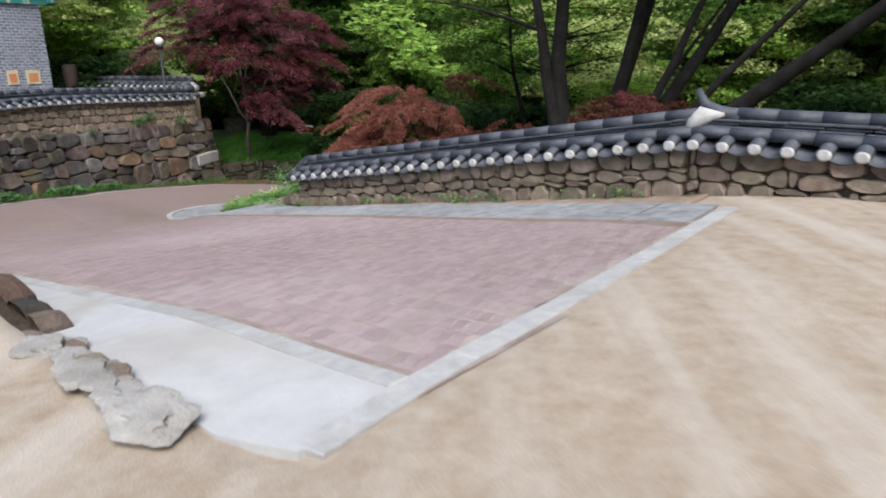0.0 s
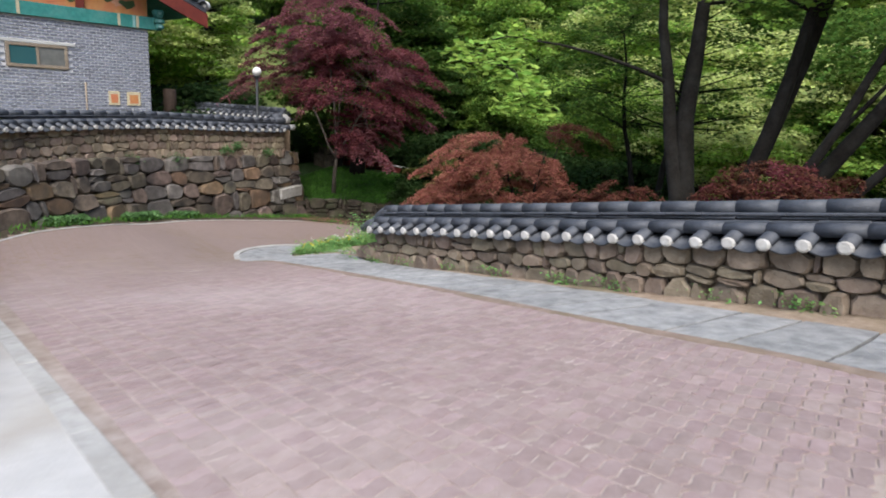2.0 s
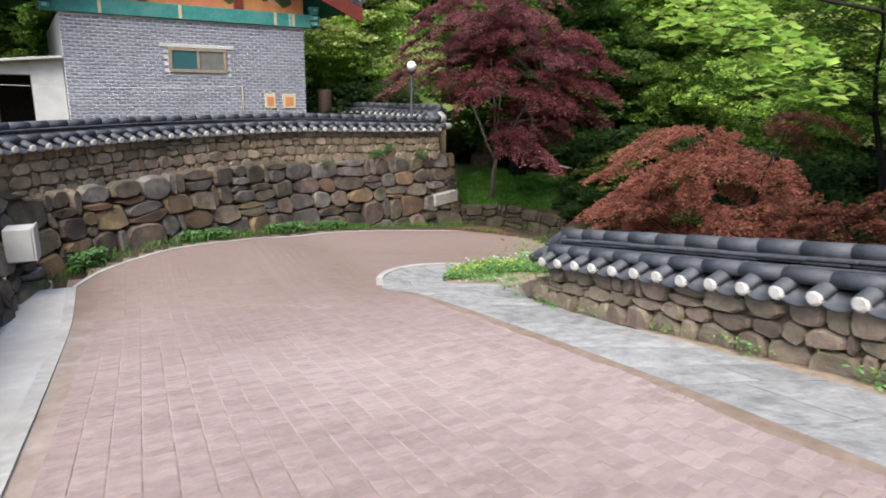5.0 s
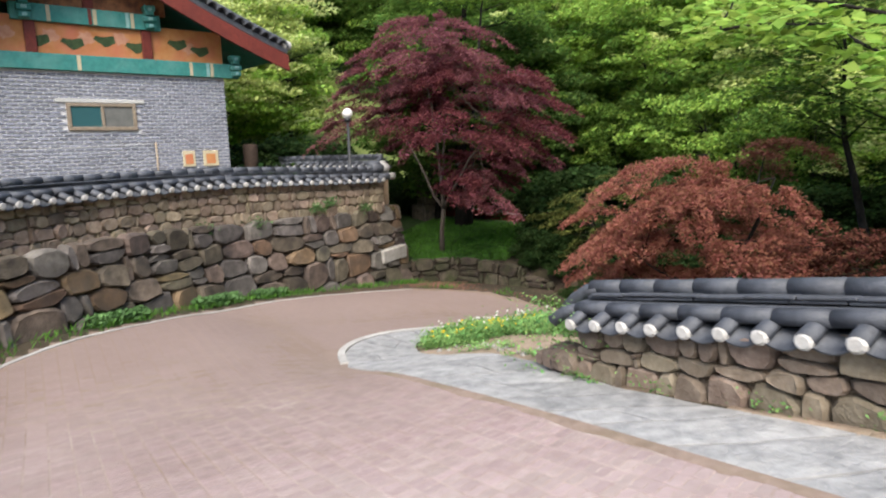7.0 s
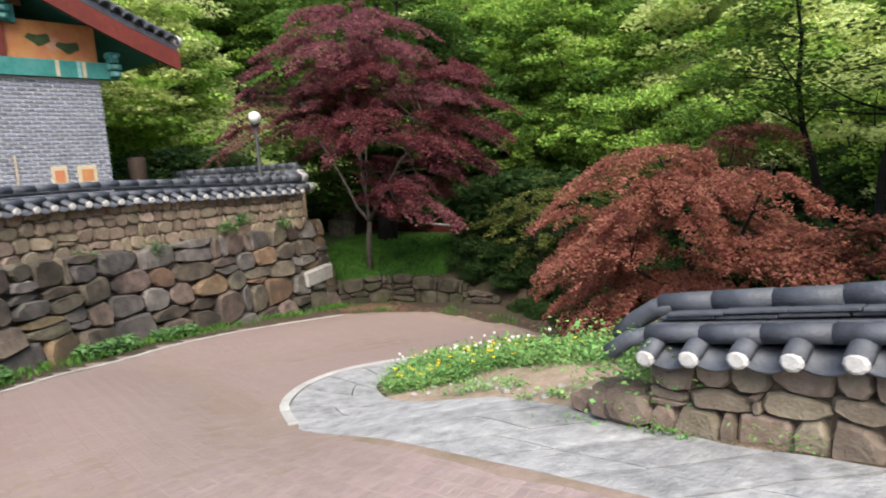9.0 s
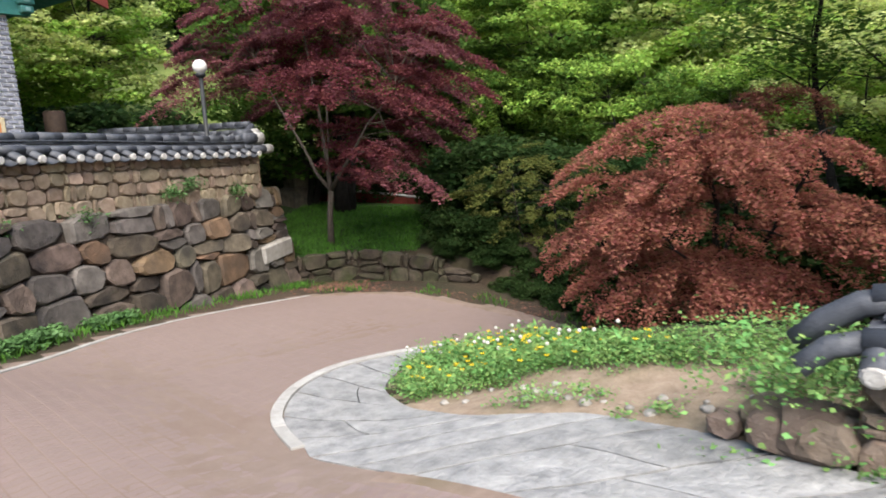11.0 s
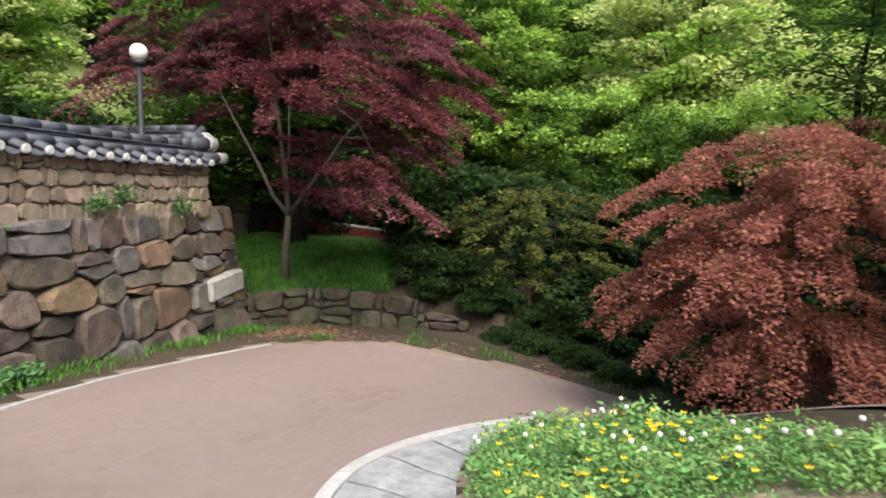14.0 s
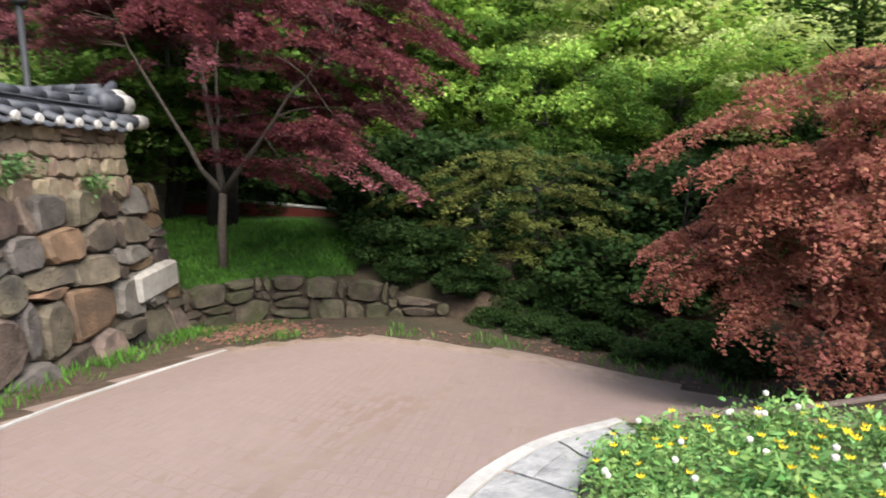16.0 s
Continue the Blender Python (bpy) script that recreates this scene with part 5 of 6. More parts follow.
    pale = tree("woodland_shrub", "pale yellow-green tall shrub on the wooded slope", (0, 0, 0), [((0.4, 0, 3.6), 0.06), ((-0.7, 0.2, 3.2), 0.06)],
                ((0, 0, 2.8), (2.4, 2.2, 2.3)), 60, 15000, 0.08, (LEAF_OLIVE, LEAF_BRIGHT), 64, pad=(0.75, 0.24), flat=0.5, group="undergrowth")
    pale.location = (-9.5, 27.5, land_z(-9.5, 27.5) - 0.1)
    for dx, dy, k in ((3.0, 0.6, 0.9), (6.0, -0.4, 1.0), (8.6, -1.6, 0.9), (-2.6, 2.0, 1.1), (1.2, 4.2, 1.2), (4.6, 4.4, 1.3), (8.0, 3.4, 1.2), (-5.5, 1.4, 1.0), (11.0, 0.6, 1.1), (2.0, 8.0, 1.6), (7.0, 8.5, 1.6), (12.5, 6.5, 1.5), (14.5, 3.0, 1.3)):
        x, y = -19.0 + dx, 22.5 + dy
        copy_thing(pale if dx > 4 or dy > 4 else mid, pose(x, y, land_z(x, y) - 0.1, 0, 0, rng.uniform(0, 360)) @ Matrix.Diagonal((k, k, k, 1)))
    bush.location = (-15.6, 18.2, land_z(-15.6, 18.2) - 0.1)
    for x, y, k in ((-36, 8, 3), (-38, 14, 3), (-36, 3, 2), (-31, -4, 2), (-27, -6, 2), (-41, 12, 3), (-27.5, 19.5, 0)):
        copy_thing(kinds[k], pose(x, y, land_z(x, y) - 0.2, 0, 0, rng.uniform(0, 360)))
    for k, ob in enumerate(kinds):
        ob.location = ((-30, 22, land_z(-30, 22)), (-24, 25, land_z(-24, 25)), (-27.5, 20, land_z(-27.5, 20)), (-18, 26, land_z(-18, 26)))[k]


build_trees()


# ---- the hall behind the high wall ----
HALL = Matrix.Translation((-26.7, 8.2, 0)) @ pose(0, 0, 0, 0, 0, math.degrees(math.atan2(8.2 - 1.0, -26.7 + 25.8)) - 90)
# in the hall's frame: y runs back along the gable from the north corner (0) to the south corner (-7.25), x out of the gable towards the road


def hall_box(name, lo, hi, mat, parent, label="", bevel=0.01):
    bm = bmesh.new()
    box(bm, lo, hi, HALL, bevel)
    return part(name, bm, mat, parent, label)


def build_hall():
    hall = thing("hall", "grey brick temple hall with painted timber gable", "building", at=(-26.7, 8.2, -0.4))
    W = 7.25
    body = hall_box("wall", (-9, -W, -0.5), (-0.02, 0, 3.2), MORTAR, hall, "white-mortared grey brick wall", 0)
    # bricks of the gable, laid in courses
    ch, bl = 0.100, 0.235
    verts, polys = [], []
    rng = random.Random(3)
    win = (-4.42, -2.66, 1.62, 2.36)
    for r in range(int(3.6 / ch)):
        z = -0.45 + r * ch
        n = int(W / bl) + 1
        for i in range(n + 1):
            y0 = -W + (i - 0.5 * (r % 2)) * bl + 0.018
            y1 = min(0.0, y0 + bl - 0.036)
            y0 = max(-W, y0)
            if y1 - y0 < 0.04 or (y1 > win[0] and y0 < win[1] and z + ch > win[2] and z < win[3]):
                continue
            b = len(verts)
            d = rng.uniform(0.010, 0.018)
            for x, e in ((-0.03, 0.0), (d, 0.004)):
                for yy, zz in ((y0 + e, z + 0.02 + e), (y1 - e, z + 0.02 + e), (y1 - e, z + ch - 0.02 - e), (y0 + e, z + ch - 0.02 - e)):
                    verts.append(HALL @ Vector((x, yy, zz)))
            polys += [(b + 4, b + 5, b + 6, b + 7)] + [(b + k, b + (k + 1) % 4, b + 4 + (k + 1) % 4, b + 4 + k) for k in range(4)]
    me = bpy.data.meshes.new("bricks")
    me.from_pydata([v[:] for v in verts], [], polys)
    bricks = part("bricks", me, BRICK, body, "grey bricks")
    bricks["kind"] = "stuff"
    # window
    window = hall_box("window", (-0.01, win[0], win[2]), (0.02, win[1], win[3]), DARKWOOD, hall, "sliding two-pane window in a tan frame", 0)
    for y0, y1, z0, z1 in ((win[0], win[1], win[3] - 0.09, win[3]), (win[0], win[1], win[2], win[2] + 0.10), (win[0], win[0] + 0.1, win[2] + 0.10, win[3] - 0.09), (win[1] - 0.1, win[1], win[2] + 0.10, win[3] - 0.09),
                           (-3.58, -3.50, win[2] + 0.10, win[3] - 0.09)):
        hall_box("window_frame", (0.021, y0, z0), (0.07, y1, z1), ALU, window)
    hall_box("pane", (0.025, win[0] + 0.1, win[2] + 0.1), (0.035, -3.58, win[3] - 0.09), GLASS, window, bevel=0)
    hall_box("pane", (0.025, -3.50, win[2] + 0.1), (0.035, win[1] - 0.1, win[3] - 0.09), SCREEN, window, "grey insect screen", bevel=0)
    hall_box("lintel", (0.0, win[0] - 0.25, win[3] + 0.01), (0.05, win[1] + 0.25, win[3] + 0.12), WHITEWASH, window)
    # painted beams
    hall_box("tie_beam", (-0.1, -W - 0.45, 3.2), (0.14, 0.45, 3.62), TEAL, hall, "green-blue painted tie beam")
    hall_box("gable_panel", (-0.2, -W, 3.62), (0.03, 0, 4.55), ORANGE, hall, "orange panel with painted leaves")
    for y, z0, z1 in ((-2.2, 3.62, 4.5), (-W + 2.2, 3.62, 4.5), (-W / 2, 4.86, 5.5)):
        hall_box("post", (-0.1, y - 0.13, z0), (0.12, y + 0.13, z1), REDPAINT, hall, "red painted post")
    hall_box("upper_beam", (-0.1, -W + 1.8, 4.42), (0.16, -1.8, 4.85), TEAL, hall, "green-blue painted beam")
    hall_box("gable_board", (-0.2, -W + 1.6, 4.85), (0.03, -1.6, 5.9), GABLE, hall, "orange panel with painted leaves")
    for y, z in ((0.32, 3.25), (-W - 0.32, 3.25), (-2.1, 4.45), (-W + 2.1, 4.45), (-W / 2, 5.4)):
        bm = bmesh.new()
        for dz, w in ((0, 0.26), (0.18, 0.34), (0.36, 0.22), (0.48, 0.30)):
            box(bm, (0.0, y - w / 2, z + dz), (0.32 - 0.1 * abs(w - 0.3), y + w / 2, z + dz + 0.15), HALL, 0.02)
        bracket = part("bracket", bm, TEAL, hall, "carved green-blue bracket")
        for dz, w in ((0.26, 0.13), (0.07, 0.11), (0.52, 0.11)):
            hall_box("painted_face", (0.325, y - w / 2, z + dz - 0.035), (0.335, y + w / 2, z + dz + 0.045), PALETEAL, bracket, "pale painted face", bevel=0.004)
    for y, z0, z1, x, mat in ((-0.40, 3.21, 3.61, 0.14, CREAMPAINT), (-0.52, 3.21, 3.61, 0.14, PALETEAL), (-1.02, 3.21, 3.61, 0.14, CREAMPAINT), (-4.0, 3.21, 3.61, 0.14, CREAMPAINT), (-6.2, 3.21, 3.61, 0.14, CREAMPAINT),
                              (-2.55, 4.43, 4.84, 0.16, CREAMPAINT), (-2.68, 4.43, 4.84, 0.16, PALETEAL), (-3.5, 4.43, 4.84, 0.16, CREAMPAINT), (-3.62, 4.43, 4.84, 0.16, REDPAINT), (-4.6, 4.43, 4.84, 0.16, CREAMPAINT)):
        hall_box("painted_band", (x - 0.01, y - 0.045, z0), (x + 0.006, y + 0.045, z1), mat, hall, bevel=0.002)
    # leaf paintings
    rng = random.Random(8)
    for y in (-0.7, -1.35, -2.5, -3.3, -4.1, -4.9, -6.2):
        bm = bmesh.new()
        z = 4.05 + rng.uniform(-0.1, 0.1)
        pts = [(0.036, y + 0.26 * math.cos(a * math.tau / 12) * (1 + 0.3 * math.sin(3 * a)), z + 0.14 * math.sin(a * math.tau / 12) + 0.08 * math.cos(a)) for a in range(12)]
        bm.faces.new([bm.verts.new(HALL @ Vector(p)) for p in pts])
        part("painted_leaf", bm, LEAFPAINT, hall)
    for y in (-1.0, -2.9, -3.75, -4.6, -5.6, -6.6):
        bm = bmesh.new()
        z = 4.1 + rng.uniform(-0.15, 0.15)
        pts = [(0.034, y + 0.2 * math.cos(a * math.tau / 14) * (1 + 0.25 * math.cos(2.5 * a)), z + 0.17 * math.sin(a * math.tau / 14) * (1 + 0.25 * math.cos(2.5 * a))) for a in range(14)]
        bm.faces.new([bm.verts.new(HALL @ Vector(p)) for p in pts])
        part("painted_flower", bm, PINKPAINT, hall)
    # gable roof: verge boards, slope, and verge tiles
    def roof_z(y):
        k = abs(y + W / 2) / (W / 2 + 1.75)
        return 6.35 - 2.75 * k + 0.55 * (k - 0.35) * max(0, k - 0.35)

    ys = [(-W / 2) + (W / 2 + 1.75) * k / 12 for k in range(-12, 13)]
    for name, x0, x1, z0, z1, mat, label in (("roof", -9.6, 0.95, 0.10, 0.26, TILE, "grey tiled roof"), ("soffit", -9.6, 0.90, 0.0, 0.09, TEAL, "green painted soffit"), ("verge_board", 0.92, 1.02, -0.42, 0.06, REDPAINT, "red painted verge board")):
        bm = bmesh.new()
        rows = []
        for y in ys:
            rows.append([bm.verts.new(HALL @ Vector((x, y, roof_z(y) + z))) for x, z in ((x0, z0), (x1, z0), (x1, z1), (x0, z1))])
        for r, q in zip(rows, rows[1:]):
            for k in range(4):
                bm.faces.new((r[k], r[(k + 1) % 4], q[(k + 1) % 4], q[k]))
        bm.faces.new(rows[0])
        bm.faces.new(rows[-1][::-1])
        bmesh.ops.recalc_face_normals(bm, faces=bm.faces)
        part(name, bm, mat, hall, label)
    for side in (-1, 1):
        for i in range(20):
            y = -W / 2 + side * (W / 2 + 1.7) * (i + 0.5) / 20
            y2 = y + side * 0.01
            ang = math.degrees(math.atan2(roof_z(y2) - roof_z(y), y2 - y))
            m = HALL @ pose(1.08, y, roof_z(y) + 0.27, ang, 0, 0) @ pose(0, 0, 0, 0, 0, -90)
            part("verge_tile", TILES["cover"], TILE, hall, at=WORLD[hall.name].inverted() @ m @ Matrix.Diagonal((2.3, 1.6, 2.2, 1)))
        bm = bmesh.new()
        tube(bm, [HALL @ Vector((0.72, -W / 2 + side * (W / 2 + 1.8) * k / 10, roof_z(-W / 2 + side * (W / 2 + 1.75) * k / 10) + 0.42)) for k in range(11)], [0.15] * 11, 10)
        part("verge_ridge", bm, TILE, hall, "grey tile verge ridge", smooth=True)
        bm = bmesh.new()
        tip = HALL @ Vector((0.85, -W / 2 + side * (W / 2 + 1.78), roof_z(-W / 2 + side * (W / 2 + 1.75)) + 0.36))
        bmesh.ops.create_icosphere(bm, subdivisions=2, radius=0.17, matrix=Matrix.Translation(tip))
        part("plaster_end", bm, PLASTER, hall, "white plaster lump", smooth=True)
    bm = bmesh.new()
    tube(bm, [HALL @ Vector((-9.6, -W / 2, 6.8)), HALL @ Vector((1.1, -W / 2, 6.8))], [0.2, 0.2], 10)
    part("roof_ridge", bm, TILE, hall, "grey ridge", smooth=True)
    # short post beyond the brick
    bm = bmesh.new()
    tube(bm, [HALL @ Vector((-0.7, 1.0, -0.5)), HALL @ Vector((-0.7, 1.0, 1.14)), HALL @ Vector((-0.7, 1.0, 1.18))], [0.24, 0.24, 0.2], 12)
    part("column", bm, DARKWOOD, hall, "dark brown timber post", smooth=True)
    # notices
    for y, s in ((-1.28, 0.19), (-0.62, 0.24)):
        sign = thing("notice", "small cream notice with an orange picture on the brick wall", "sign", "notices", at=HALL @ Vector((0.03, y, 0.75)))
        hall_box("board", (0.02, y - s, 0.52), (0.045, y + s, 1.0), CREAMPAINT, sign)
        hall_box("picture", (0.046, y - s * 0.6, 0.6), (0.052, y + s * 0.6, 0.9), ORANGE, sign, bevel=0)
    # lean-to
    shed = thing("lean_to", "white-painted lean-to with a dark doorway", "shed", at=HALL @ Vector((0, -W - 1.1, -0.4)))
    for lo, hi in (((-2.6, -W - 2.2, -0.5), (-0.3, -W - 1.75, 1.75)), ((-2.6, -W - 0.85, -0.5), (-0.3, -W - 0.02, 1.95)), ((-2.6, -W - 1.75, 1.45), (-0.3, -W - 0.85, 1.8))):
        hall_box("wall", lo, hi, WHITEWASH, shed)
    hall_box("inner_wall", (-2.7, -W - 2.2, -0.5), (-2.6, -W - 0.02, 1.8), DARKWOOD, shed)
    bm = bmesh.new()
    box(bm, (-2.8, -W - 2.5, 1.83), (0.05, -W - 0.03, 1.90), HALL @ Matrix.Translation((0, -W, 1.85)) @ pose(0, 0, 0, 5.5, 0, 0) @ Matrix.Translation((0, W, -1.75)), 0.01)
    part("roof", bm, WHITEWASH, shed)
    # clothes line in front of the gable
    rope = thing("clothes_line", "thin washing line with a few small pegs and cloths", "line", at=HALL @ Vector((0.7, -2.4, 0.0)))
    bm = bmesh.new()
    tube(bm, [HALL @ Vector((0.7, -2.4, -0.5)), HALL @ Vector((0.7, -2.4, 1.25))], [0.03, 0.03], 8)
    part("pole", bm, ALU, rope, smooth=True)
    bm = bmesh.new()
    tube(bm, [HALL @ Vector((0.7, -2.4 - 0.7 * k, 1.22 - 0.1 * math.sin(math.pi * k / 12))) for k in range(13)], [0.008] * 13, 5)
    part("cord", bm, WHITEWASH, rope)
    # back courtyard wall cap seen past the corner
    low = thing("wall_cap_back", "grey tiled cap of a wall behind the hall", "roof tiles", kind="structure")
    plan = curve_through([(-29.5, 9.4), (-27.5, 10.6), (-25.5, 11.4), (-23.4, 11.9)], 0.1)
    tile_cap(low, plan, lambda s: 0.34, pitch=0.33, out=0.40)
    bm = bmesh.new()
    for a, b in zip(plan, plan[1:]):
        d = Vector((b.y - a.y, a.x - b.x)).normalized() * 0.2
        ring = [bm.verts.new((*(p + d * k), z)) for p in (a, b) for k in (1, -1) for z in (-1.0, 0.45)]
        bm.faces.new((ring[0], ring[1], ring[5], ring[4]))
        bm.faces.new((ring[2], ring[3], ring[7], ring[6]))
    tagged(part("wall_back", bm, EARTH, None), "stone courtyard wall behind the hall", "wall", kind="structure")


build_hall()


# ---- street furniture ----
def build_lamp():
    x, y = -23.58, 10.9
    lamp = thing("street_lamp", "garden lamp with a white globe on a dark post", "lamp", at=(x, y, -1.0))
    bm = bmesh.new()
    tube(bm, [(x, y, -1.0), (x, y, -0.6), (x, y, -0.58), (x, y, 1.72)], [0.075, 0.07, 0.05, 0.045], 12)
    part("post", bm, BLACK, lamp, smooth=True)
    bm = bmesh.new()
    tube(bm, [(x, y, 1.70), (x, y, 1.74), (x, y, 1.80)], [0.06, 0.11, 0.12], 12)
    part("collar", bm, BLACK, lamp, smooth=True)
    bm = bmesh.new()
    bmesh.ops.create_uvsphere(bm, u_segments=24, v_segments=14, radius=0.155, matrix=Matrix.Translation((x, y, 1.94)))
    part("globe", bm, GLOBE, lamp, "white milk-glass globe", smooth=True)


build_lamp()


def build_rubble():
    rng = random.Random(19)
    for i in range(30):
        f = i / 29
        x = -2.75 - 1.7 * f + rng.uniform(-0.10, 0.10)
        y = 1.02 + 0.08 * f - rng.uniform(0.0, 0.16)
        r = rng.uniform(0.045, 0.09)
        wide, high = 1.6, 0.3
        if i in (0, 9, 18):
            x, y, r, wide, high = (-2.5, -3.25, -4.0)[i // 9], 0.9, (0.15, 0.11, 0.13)[i // 9], 1.5, 0.26
        bm = bmesh.new()
        bmesh.ops.create_icosphere(bm, subdivisions=3, radius=r)
        for v in bm.verts:
            v.co *= 1 + 0.55 * noise.noise(v.co * (1.1 / r) + Vector((i * 3, 0, 0))) + 0.24 * noise.noise(v.co * (4 / r) + Vector((i, 0, 0)))
            v.co.x *= wide
            v.co.z = max(-0.3 * r, min(0.62 * r, v.co.z)) * high * 1.5
            v.co += Vector((x, y, road_z(x, y) + 0.02 + 0.10 * smooth_step(1.1, 0.7, y)))
        solo("rock", bm, STONE_L if rng.random() < 0.8 else STONE_W, "broken pale grey rock at the concrete's edge", "rock", "rubble")


build_rubble()


def build_box():
    bx = thing("junction_box", "white plastic junction box fixed to the boulders", "box", at=(-14.05, 1.2, -0.97))
    bm = bmesh.new()
    box(bm, (-14.23, 0.9, -1.2), (-13.87, 1.24, -0.74), None, 0.015)
    part("case", bm, WHITEWASH, bx)
    bm = bmesh.new()
    box(bm, (-14.25, 1.24, -1.2), (-13.85, 1.27, -0.72), None, 0.01)
    part("lid", bm, WHITEWASH, bx)


build_box()


def build_fence():
    fence = thing("fence", "dark red timber fence with a pale rail behind the lawn", "fence", at=(-25.5, 17.6, -2.3))
    a, b = Vector((-28.6, 16.3, -2.05)), Vector((-22.2, 18.9, -2.72))
    n = 26
    for i in range(n):
        p = a.lerp(b, (i + 0.5) / n)
        d = (b - a).normalized()
        bm = bmesh.new()
        ang = math.degrees(math.atan2(d.y, d.x))
        box(bm, (-0.13, -0.02, -0.3), (0.13, 0.02, 0.75), Matrix.Translation(p) @ pose(0, 0, 0, 0, 0, ang), 0.005)
        part("board", bm, REDPAINT, fence)
    bm = bmesh.new()
    tube(bm, [a + Vector((0, 0, 0.8)), b + Vector((0, 0, 0.8))], [0.04, 0.04], 8)
    part("rail", bm, KERB, fence, "weathered pale rail")
    stele = thing("stone_pillar", "weathered grey stone pillar with a mossy hipped cap", "pillar", at=(-27.3, 15.9, -2.2))
    bm = bmesh.new()
    box(bm, (-27.8, 15.4, -2.6), (-26.8, 16.4, -1.3), None, 0.04)
    part("plinth", bm, STONE_D, stele)
    bm = bmesh.new()
    box(bm, (-27.65, 15.55, -1.3), (-26.95, 16.25, -0.38), None, 0.03)
    part("shaft", bm, STONE_D, stele)
    bm = bmesh.new()
    box(bm, (-27.8, 15.4, -0.38), (-26.8, 16.4, -0.18), None, 0.06)
    part("cap", bm, SILT, stele, "mossy tan cap")


build_fence()


# ---- small plants ----
def blades(points, height, rng, width=0.012, lean=0.4):
    """Grass blades as thin upright kites."""
    n = len(points)
    yaw = rng.uniform(0, math.tau, n)
    h = height * rng.uniform(0.5, 1.3, n)
    side = np.stack([np.cos(yaw), np.sin(yaw), np.zeros(n)], 1) * width
    lean_v = np.stack([rng.normal(0, lean, n), rng.normal(0, lean, n), np.ones(n)], 1) * h[:, None]
    return np.stack([points - side * 0.6, points + lean_v * 0.5 - side, points + lean_v, points + lean_v * 0.5 + side], 1)


def scatter(poly, n, rng, zf):
    xs, ys = [p[0] for p in poly], [p[1] for p in poly]
    out = []
    while len(out) < n:
        x, y = rng.uniform(min(xs), max(xs)), rng.uniform(min(ys), max(ys))
        if inside(x, y, poly):
            out.append((x, y, zf(x, y)))
    return np.array(out)


def build_plants():
    rng, nrng = random.Random(14), np.random.default_rng(14)
    # flower bed
    bed = [(-14.1, 7.62), (-14.65, 7.95), (-15.02, 8.4), (-15.2, 8.85), (-15.2, 9.4), (-14.9, 9.9), (-14.3, 9.9), (-13.6, 9.55), (-12.8, 9.1), (-12.0, 8.8), (-11.8, 8.6), (-12.3, 8.4), (-12.9, 8.3), (-13.5, 7.9)]
    base = scatter(bed, 800, rng, bed_z)
    leaves = []
    for p in base:
        k = rng.uniform(0.6, 1.3)
        pts = p + nrng.normal(0, 1, (40, 3)) * (0.08 * k, 0.08 * k, 0.0) + np.stack([np.zeros(40), np.zeros(40), nrng.uniform(0.02, 0.17 * k, 40)], 1)
        leaves.append(leaf_quads(pts, 0.021, nrng, 0.45, 0.42))
        if rng.random() < 0.3:
            tall = p + nrng.normal(0, 1, (14, 3)) * (0.05, 0.05, 0.0) + np.stack([np.zeros(14), np.zeros(14), nrng.uniform(0.08, 0.26 * k, 14)], 1)
            leaves.append(leaf_quads(tall, 0.045, nrng, 0.35, 0.3))
    ob = tagged(part("weeds", quads_mesh("weeds", np.concatenate(leaves)), WEED, None), "dense fresh green weeds in the flower bed", "plants", kind="stuff")
    more = []
    for cx, cy, n, hh in ((-11.6, 8.7, 50, 0.26), (-12.7, 7.8, 16, 0.10), (-11.9, 7.75, 6, 0.06), (-12.2, 8.5, 20, 0.15), (-10.9, 8.2, 40, 0.24), (-13.6, 9.5, 20, 0.12), (-12.9, 9.15, 24, 0.14), (-12.2, 8.9, 30, 0.16), (-11.4, 8.9, 50, 0.3), (-10.8, 8.8, 60, 0.42)):
        for i in range(n):
            x, y = cx + rng.gauss(0, 0.28), cy + rng.gauss(0, 0.16)
            pts = np.array((x, y, bed_z(x, y))) + nrng.normal(0, 1, (34, 3)) * (0.06, 0.06, 0.0) + np.stack([np.zeros(34), np.zeros(34), nrng.uniform(0.01, hh, 34)], 1)
            more.append(leaf_quads(pts, 0.024, nrng, 0.45, 0.42))
    tagged(part("weeds", quads_mesh("weeds", np.concatenate(more)), WEED, None), "bright green weeds on the soil beside the wall's end", "plants", kind="stuff")
    for x, y, r in ((-10.52, 7.30, 0.17), (-10.82, 7.34, 0.15), (-10.6, 7.36, 0.2), (-11.12, 7.45, 0.11), (-10.9, 7.55, 0.16)):
        bm = bmesh.new()
        bmesh.ops.create_icosphere(bm, subdivisions=2, radius=r)
        for v in bm.verts:
            v.co = Vector([max(-0.72 * r, min(0.72 * r, c)) for c in v.co])
            v.co *= 1.2 + 0.4 * noise.noise(v.co * (1.2 / r) + Vector((x * 7, 0, 0)))
            v.co.z *= 0.8
            v.co += Vector((x, y, road_z(x, y) + 0.8 * r))
        solo("rock", bm, STONE_W, "rough tan stone at the broken end of the low wall", "rock", "wall end stones")
    for i in range(26):
        x, y = rng.uniform(-13.8, -11.0), rng.uniform(7.62, 8.05)
        bm = bmesh.new()
        r = rng.uniform(0.02, 0.055)
        bmesh.ops.create_icosphere(bm, subdivisions=2, radius=r)
        for v in bm.verts:
            v.co *= 1 + 0.35 * noise.noise(v.co * (1.4 / r) + Vector((i, 0, 0)))
            v.co.z *= 0.6
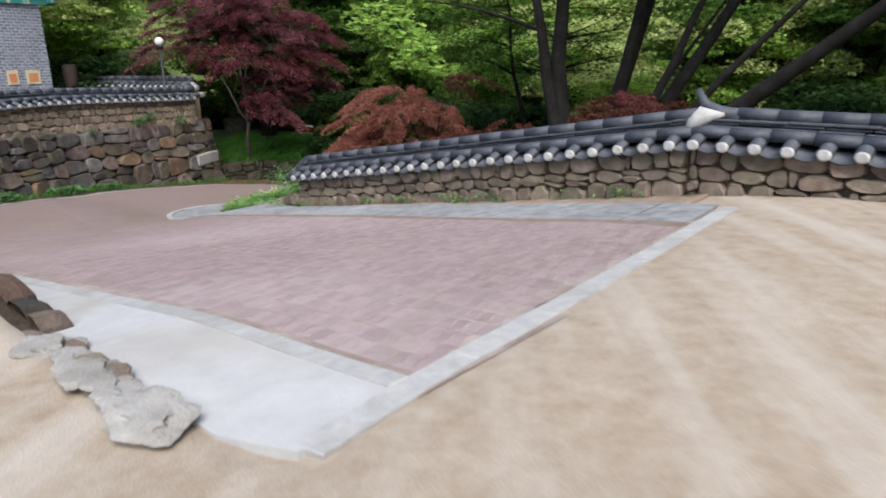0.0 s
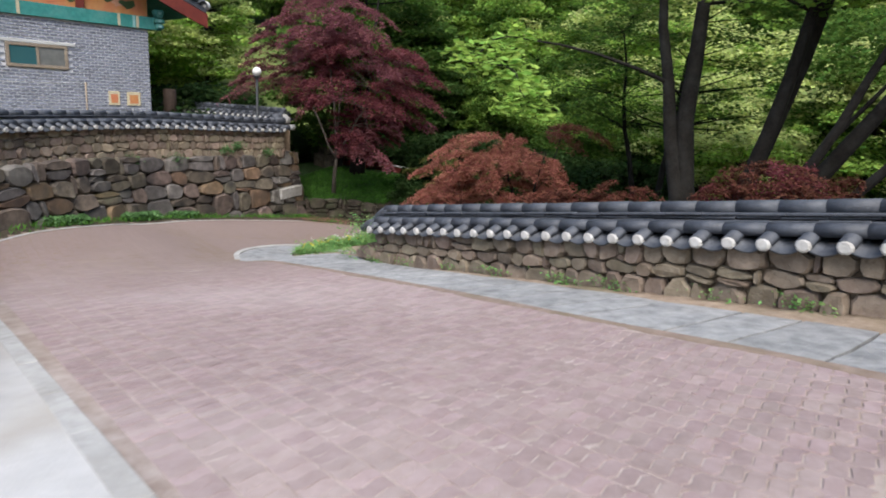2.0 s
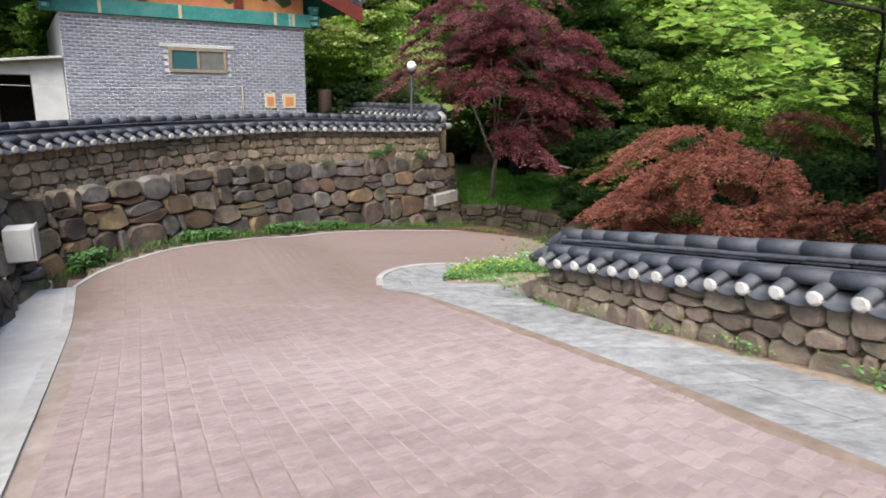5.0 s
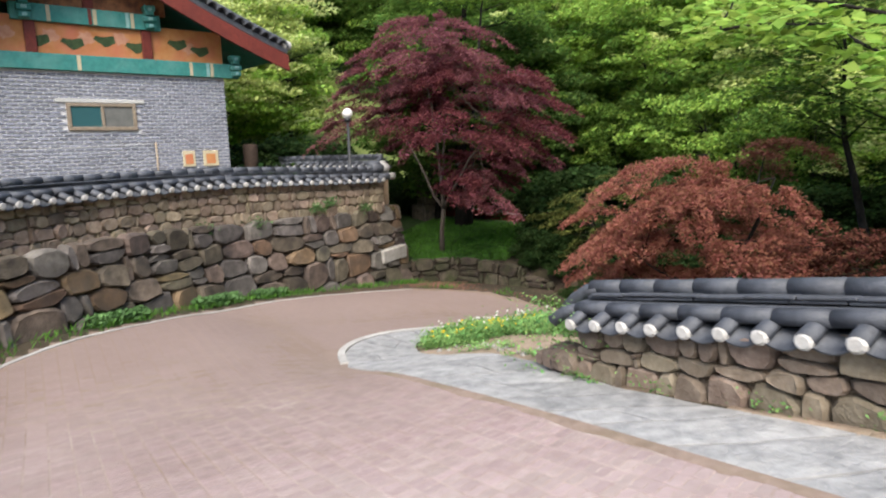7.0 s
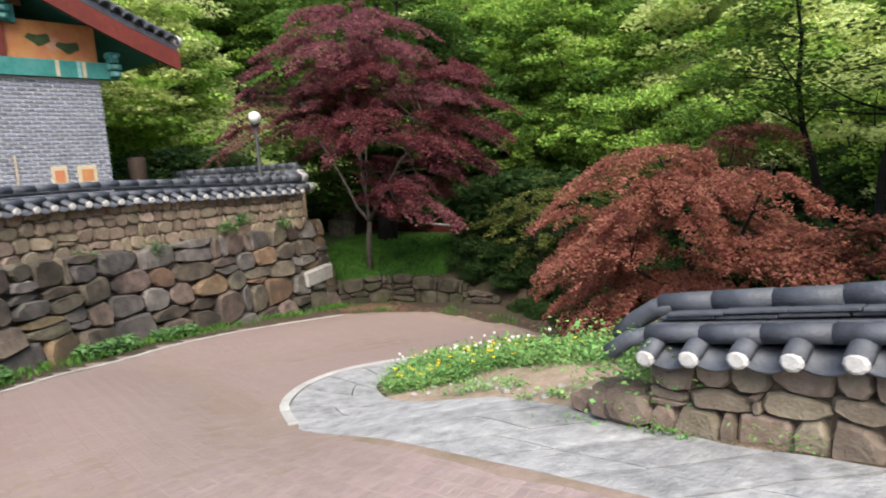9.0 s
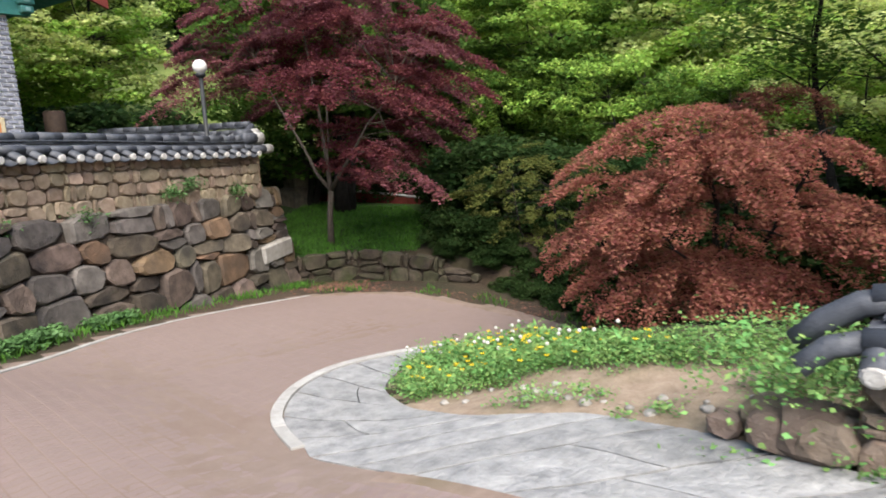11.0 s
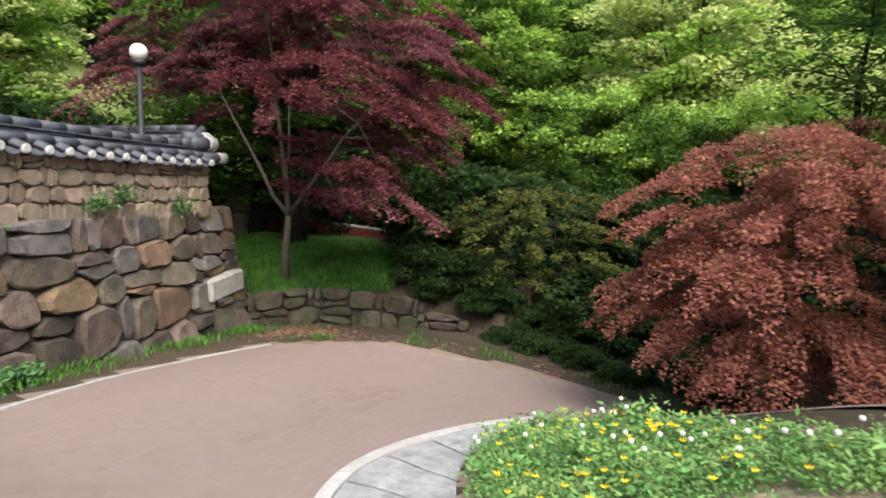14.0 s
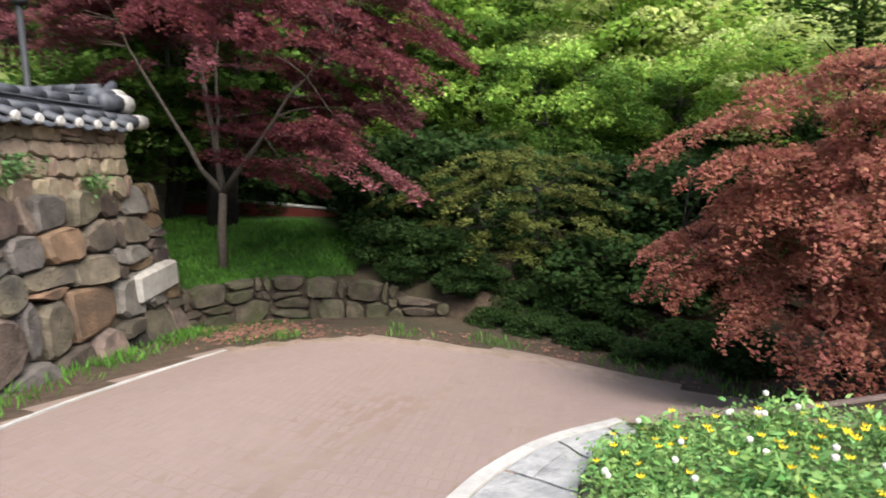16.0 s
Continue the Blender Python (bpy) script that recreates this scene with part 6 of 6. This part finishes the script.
            v.co += Vector((x, y, bed_z(x, y) + 0.1 * r))
        solo("rock", bm, STONE_L, "small pale rock lying on the bed's soil", "rock", "bed rocks", smooth=True)
    for i in range(85):
        x, y, z = scatter(bed, 1, rng, bed_z)[0]
        h = rng.uniform(0.14, 0.25)
        flower = thing("flower", "yellow flower on a thin green stem", "flower", "yellow flowers", at=(x, y, z))
        bm = bmesh.new()
        tube(bm, [(x, y, z), (x + rng.uniform(-0.03, 0.03), y, z + h * 0.6), (x, y, z + h)], [0.004, 0.003, 0.003], 4)
        part("stem", bm, WEED, flower)
        bm = bmesh.new()
        c = bm.verts.new((x, y, z + h + 0.004))
        rim = [bm.verts.new((x + (0.030 if k % 2 else 0.014) * math.cos(k * math.tau / 12), y + (0.030 if k % 2 else 0.014) * math.sin(k * math.tau / 12), z + h + (0.02 if k % 2 else 0))) for k in range(12)]
        for k in range(12):
            bm.faces.new((c, rim[k], rim[(k + 1) % 12]))
        part("petals", bm, YELLOW, flower)
    for i in range(30):
        x, y, z = scatter(bed, 1, rng, bed_z)[0]
        x = rng.uniform(-15.1, -12.2)
        y = rng.uniform(8.4, 9.8 - 0.5 * max(0.0, x + 14.4))
        z = bed_z(x, y)
        h = rng.uniform(0.22, 0.36)
        clock = thing("seed_head", "white fluffy seed head on a tall stem", "flower", "seed heads", at=(x, y, z))
        bm = bmesh.new()
        tube(bm, [(x, y, z), (x, y + rng.uniform(-0.03, 0.03), z + h * 0.6), (x, y, z + h)], [0.004, 0.003, 0.003], 4)
        part("stem", bm, WEED, clock)
        bm = bmesh.new()
        bmesh.ops.create_icosphere(bm, subdivisions=1, radius=0.022, matrix=Matrix.Translation((x, y, z + h)))
        part("tuft", bm, SEED, clock)
    # lawn blades
    lawn = [(-22.2, 12.5), (-21.6, 13.8), (-20.6, 14.4), (-21.6, 16.6), (-24.0, 17.6), (-27.0, 16.0), (-25.0, 12.6)]
    pts = scatter(lawn, 15000, rng, land_z)
    tagged(part("lawn_grass", quads_mesh("lawn_grass", blades(pts, 0.10, nrng, 0.012)), GRASS, None), "short lush green lawn grass", "grass", kind="stuff")
    # tufts along the foot of the boulders
    line = curve_through(BOULDER_FOOT[6:], 0.1)
    pts, tuft = [], []
    for p in line:
        if p.x > -14.8:
            continue
        _k = 0.5 + 0.5 * noise.noise((p.x * 0.9, p.y * 0.9, 3.0))
        for i in range(int(34 * _k * _k * 2)):
            x, y = p.x + rng.uniform(0.0, 0.62), p.y - rng.uniform(-0.15, 0.4)
            if inside(x, y, ROAD):
                continue
            pts.append((x, y, road_z(x, y)))
        if _k > 0.53 and p.y < 7.5:
            for i in range(14):
                q = np.array((p.x + rng.uniform(0.1, 0.45), p.y - rng.uniform(0, 0.25), road_z(p.x, p.y)))
                tuft.append(leaf_quads(q + nrng.uniform(-0.1, 0.1, (16, 3)) + np.array((0, 0, 0.11)), 0.05, nrng, 0.45, 0.45))
    tagged(part("verge_grass", quads_mesh("verge_grass", blades(np.array(pts), 0.13, nrng, 0.010)), GRASS, None), "grass growing along the boulder wall", "grass", kind="stuff")
    tagged(part("verge_weeds", quads_mesh("verge_weeds", np.concatenate(tuft)), FERN, None), "leafy green weeds at the foot of the boulders", "plants", kind="stuff")
    # weeds at the foot of the low wall
    for i, x in enumerate((-3.5, -4.3, -5.5, -6.2, -7.4, -8.3, -9.4, -10.2, -11.0)):
        y = 7.12
        z = bed_z(x, y)
        n = rng.choice((50, 90, 140))
        pts = np.array((x, y, z)) + nrng.normal(0, 1, (n, 3)) * (0.16, 0.04, 0) + np.stack([np.zeros(n), np.zeros(n), nrng.uniform(0.0, 0.13, n)], 1)
        tagged(part("weed_clump", quads_mesh("weed_clump", leaf_quads(pts, 0.028, nrng, 0.4, 0.4)), WEED, None), "small green weed clump at the wall's foot", "plant", kind="stuff")
    # ferns rooted in the joints of the tall wall
    for s, h in ((HIGH_LEN - 2.6, -0.55), (HIGH_LEN - 2.2, -0.45), (HIGH_LEN - 0.9, -0.7), (HIGH_LEN - 4.5, -0.75), (HIGH_LEN - 6.0, -0.72)):
        p, _, nrm = along(HIGH_LINE, s)
        c = np.array((p.x + nrm.x * 0.33, p.y + nrm.y * 0.33, h))
        pts = c + nrng.normal(0, 1, (320, 3)) * (0.10, 0.12, 0.07)
        tagged(part("fern", quads_mesh("fern", leaf_quads(pts, 0.04, nrng, 0.3, 0.35)), FERN, None), "green fern growing from the stone wall", "plant", kind="stuff")
    # creeper over the end of the low wall
    pts = np.array((-10.75, 7.35, -1.05)) + nrng.normal(0, 1, (900, 3)) * (0.32, 0.22, 0.13)
    tagged(part("creeper", quads_mesh("creeper", leaf_quads(pts, 0.03, nrng, 0.5, 0.5)), WEED, None), "leafy creeper over the end of the low wall", "plant")
    # grass tufts and litter along the far edge
    pts, lit = [], []
    for p in curve_through(FAR_EDGE, 0.1):
        for i in range(14):
            x, y = p.x + rng.uniform(-0.3, 0.3), p.y + rng.uniform(0.05, 0.9)
            if noise.noise((x * 1.3, y * 1.3, 8.0)) > 0.12 and not inside(x, y, ROAD):
                pts.append((x, y, land_z(x, y)))
            elif rng.random() < 0.5:
                lit.append((x, y, land_z(x, y) + 0.02))
    tagged(part("edge_grass", quads_mesh("edge_grass", blades(np.array(pts), 0.13, nrng, 0.010)), GRASS, None), "sparse grass at the road's far edge", "grass", kind="stuff")
    tagged(part("edge_litter", quads_mesh("edge_litter", leaf_quads(np.array(lit), 0.04, nrng, 0.8, 0.5)), FELLED, None), "brown fallen leaves at the road's far edge", "leaves", kind="stuff")
    # fallen leaves below the lawn wall
    pts = []
    for i in range(900):
        x, y = -21.1 + rng.gauss(0, 0.45), 12.4 + rng.gauss(0, 0.55)
        pts.append((x, y, road_z(x, y) + 0.015))
    tagged(part("leaf_litter", quads_mesh("leaf_litter", leaf_quads(np.array(pts), 0.045, nrng, 0.8, 0.5)), FELLED, None), "reddish fallen leaves at the road's edge", "leaves", kind="stuff")


build_plants()
build_paving()
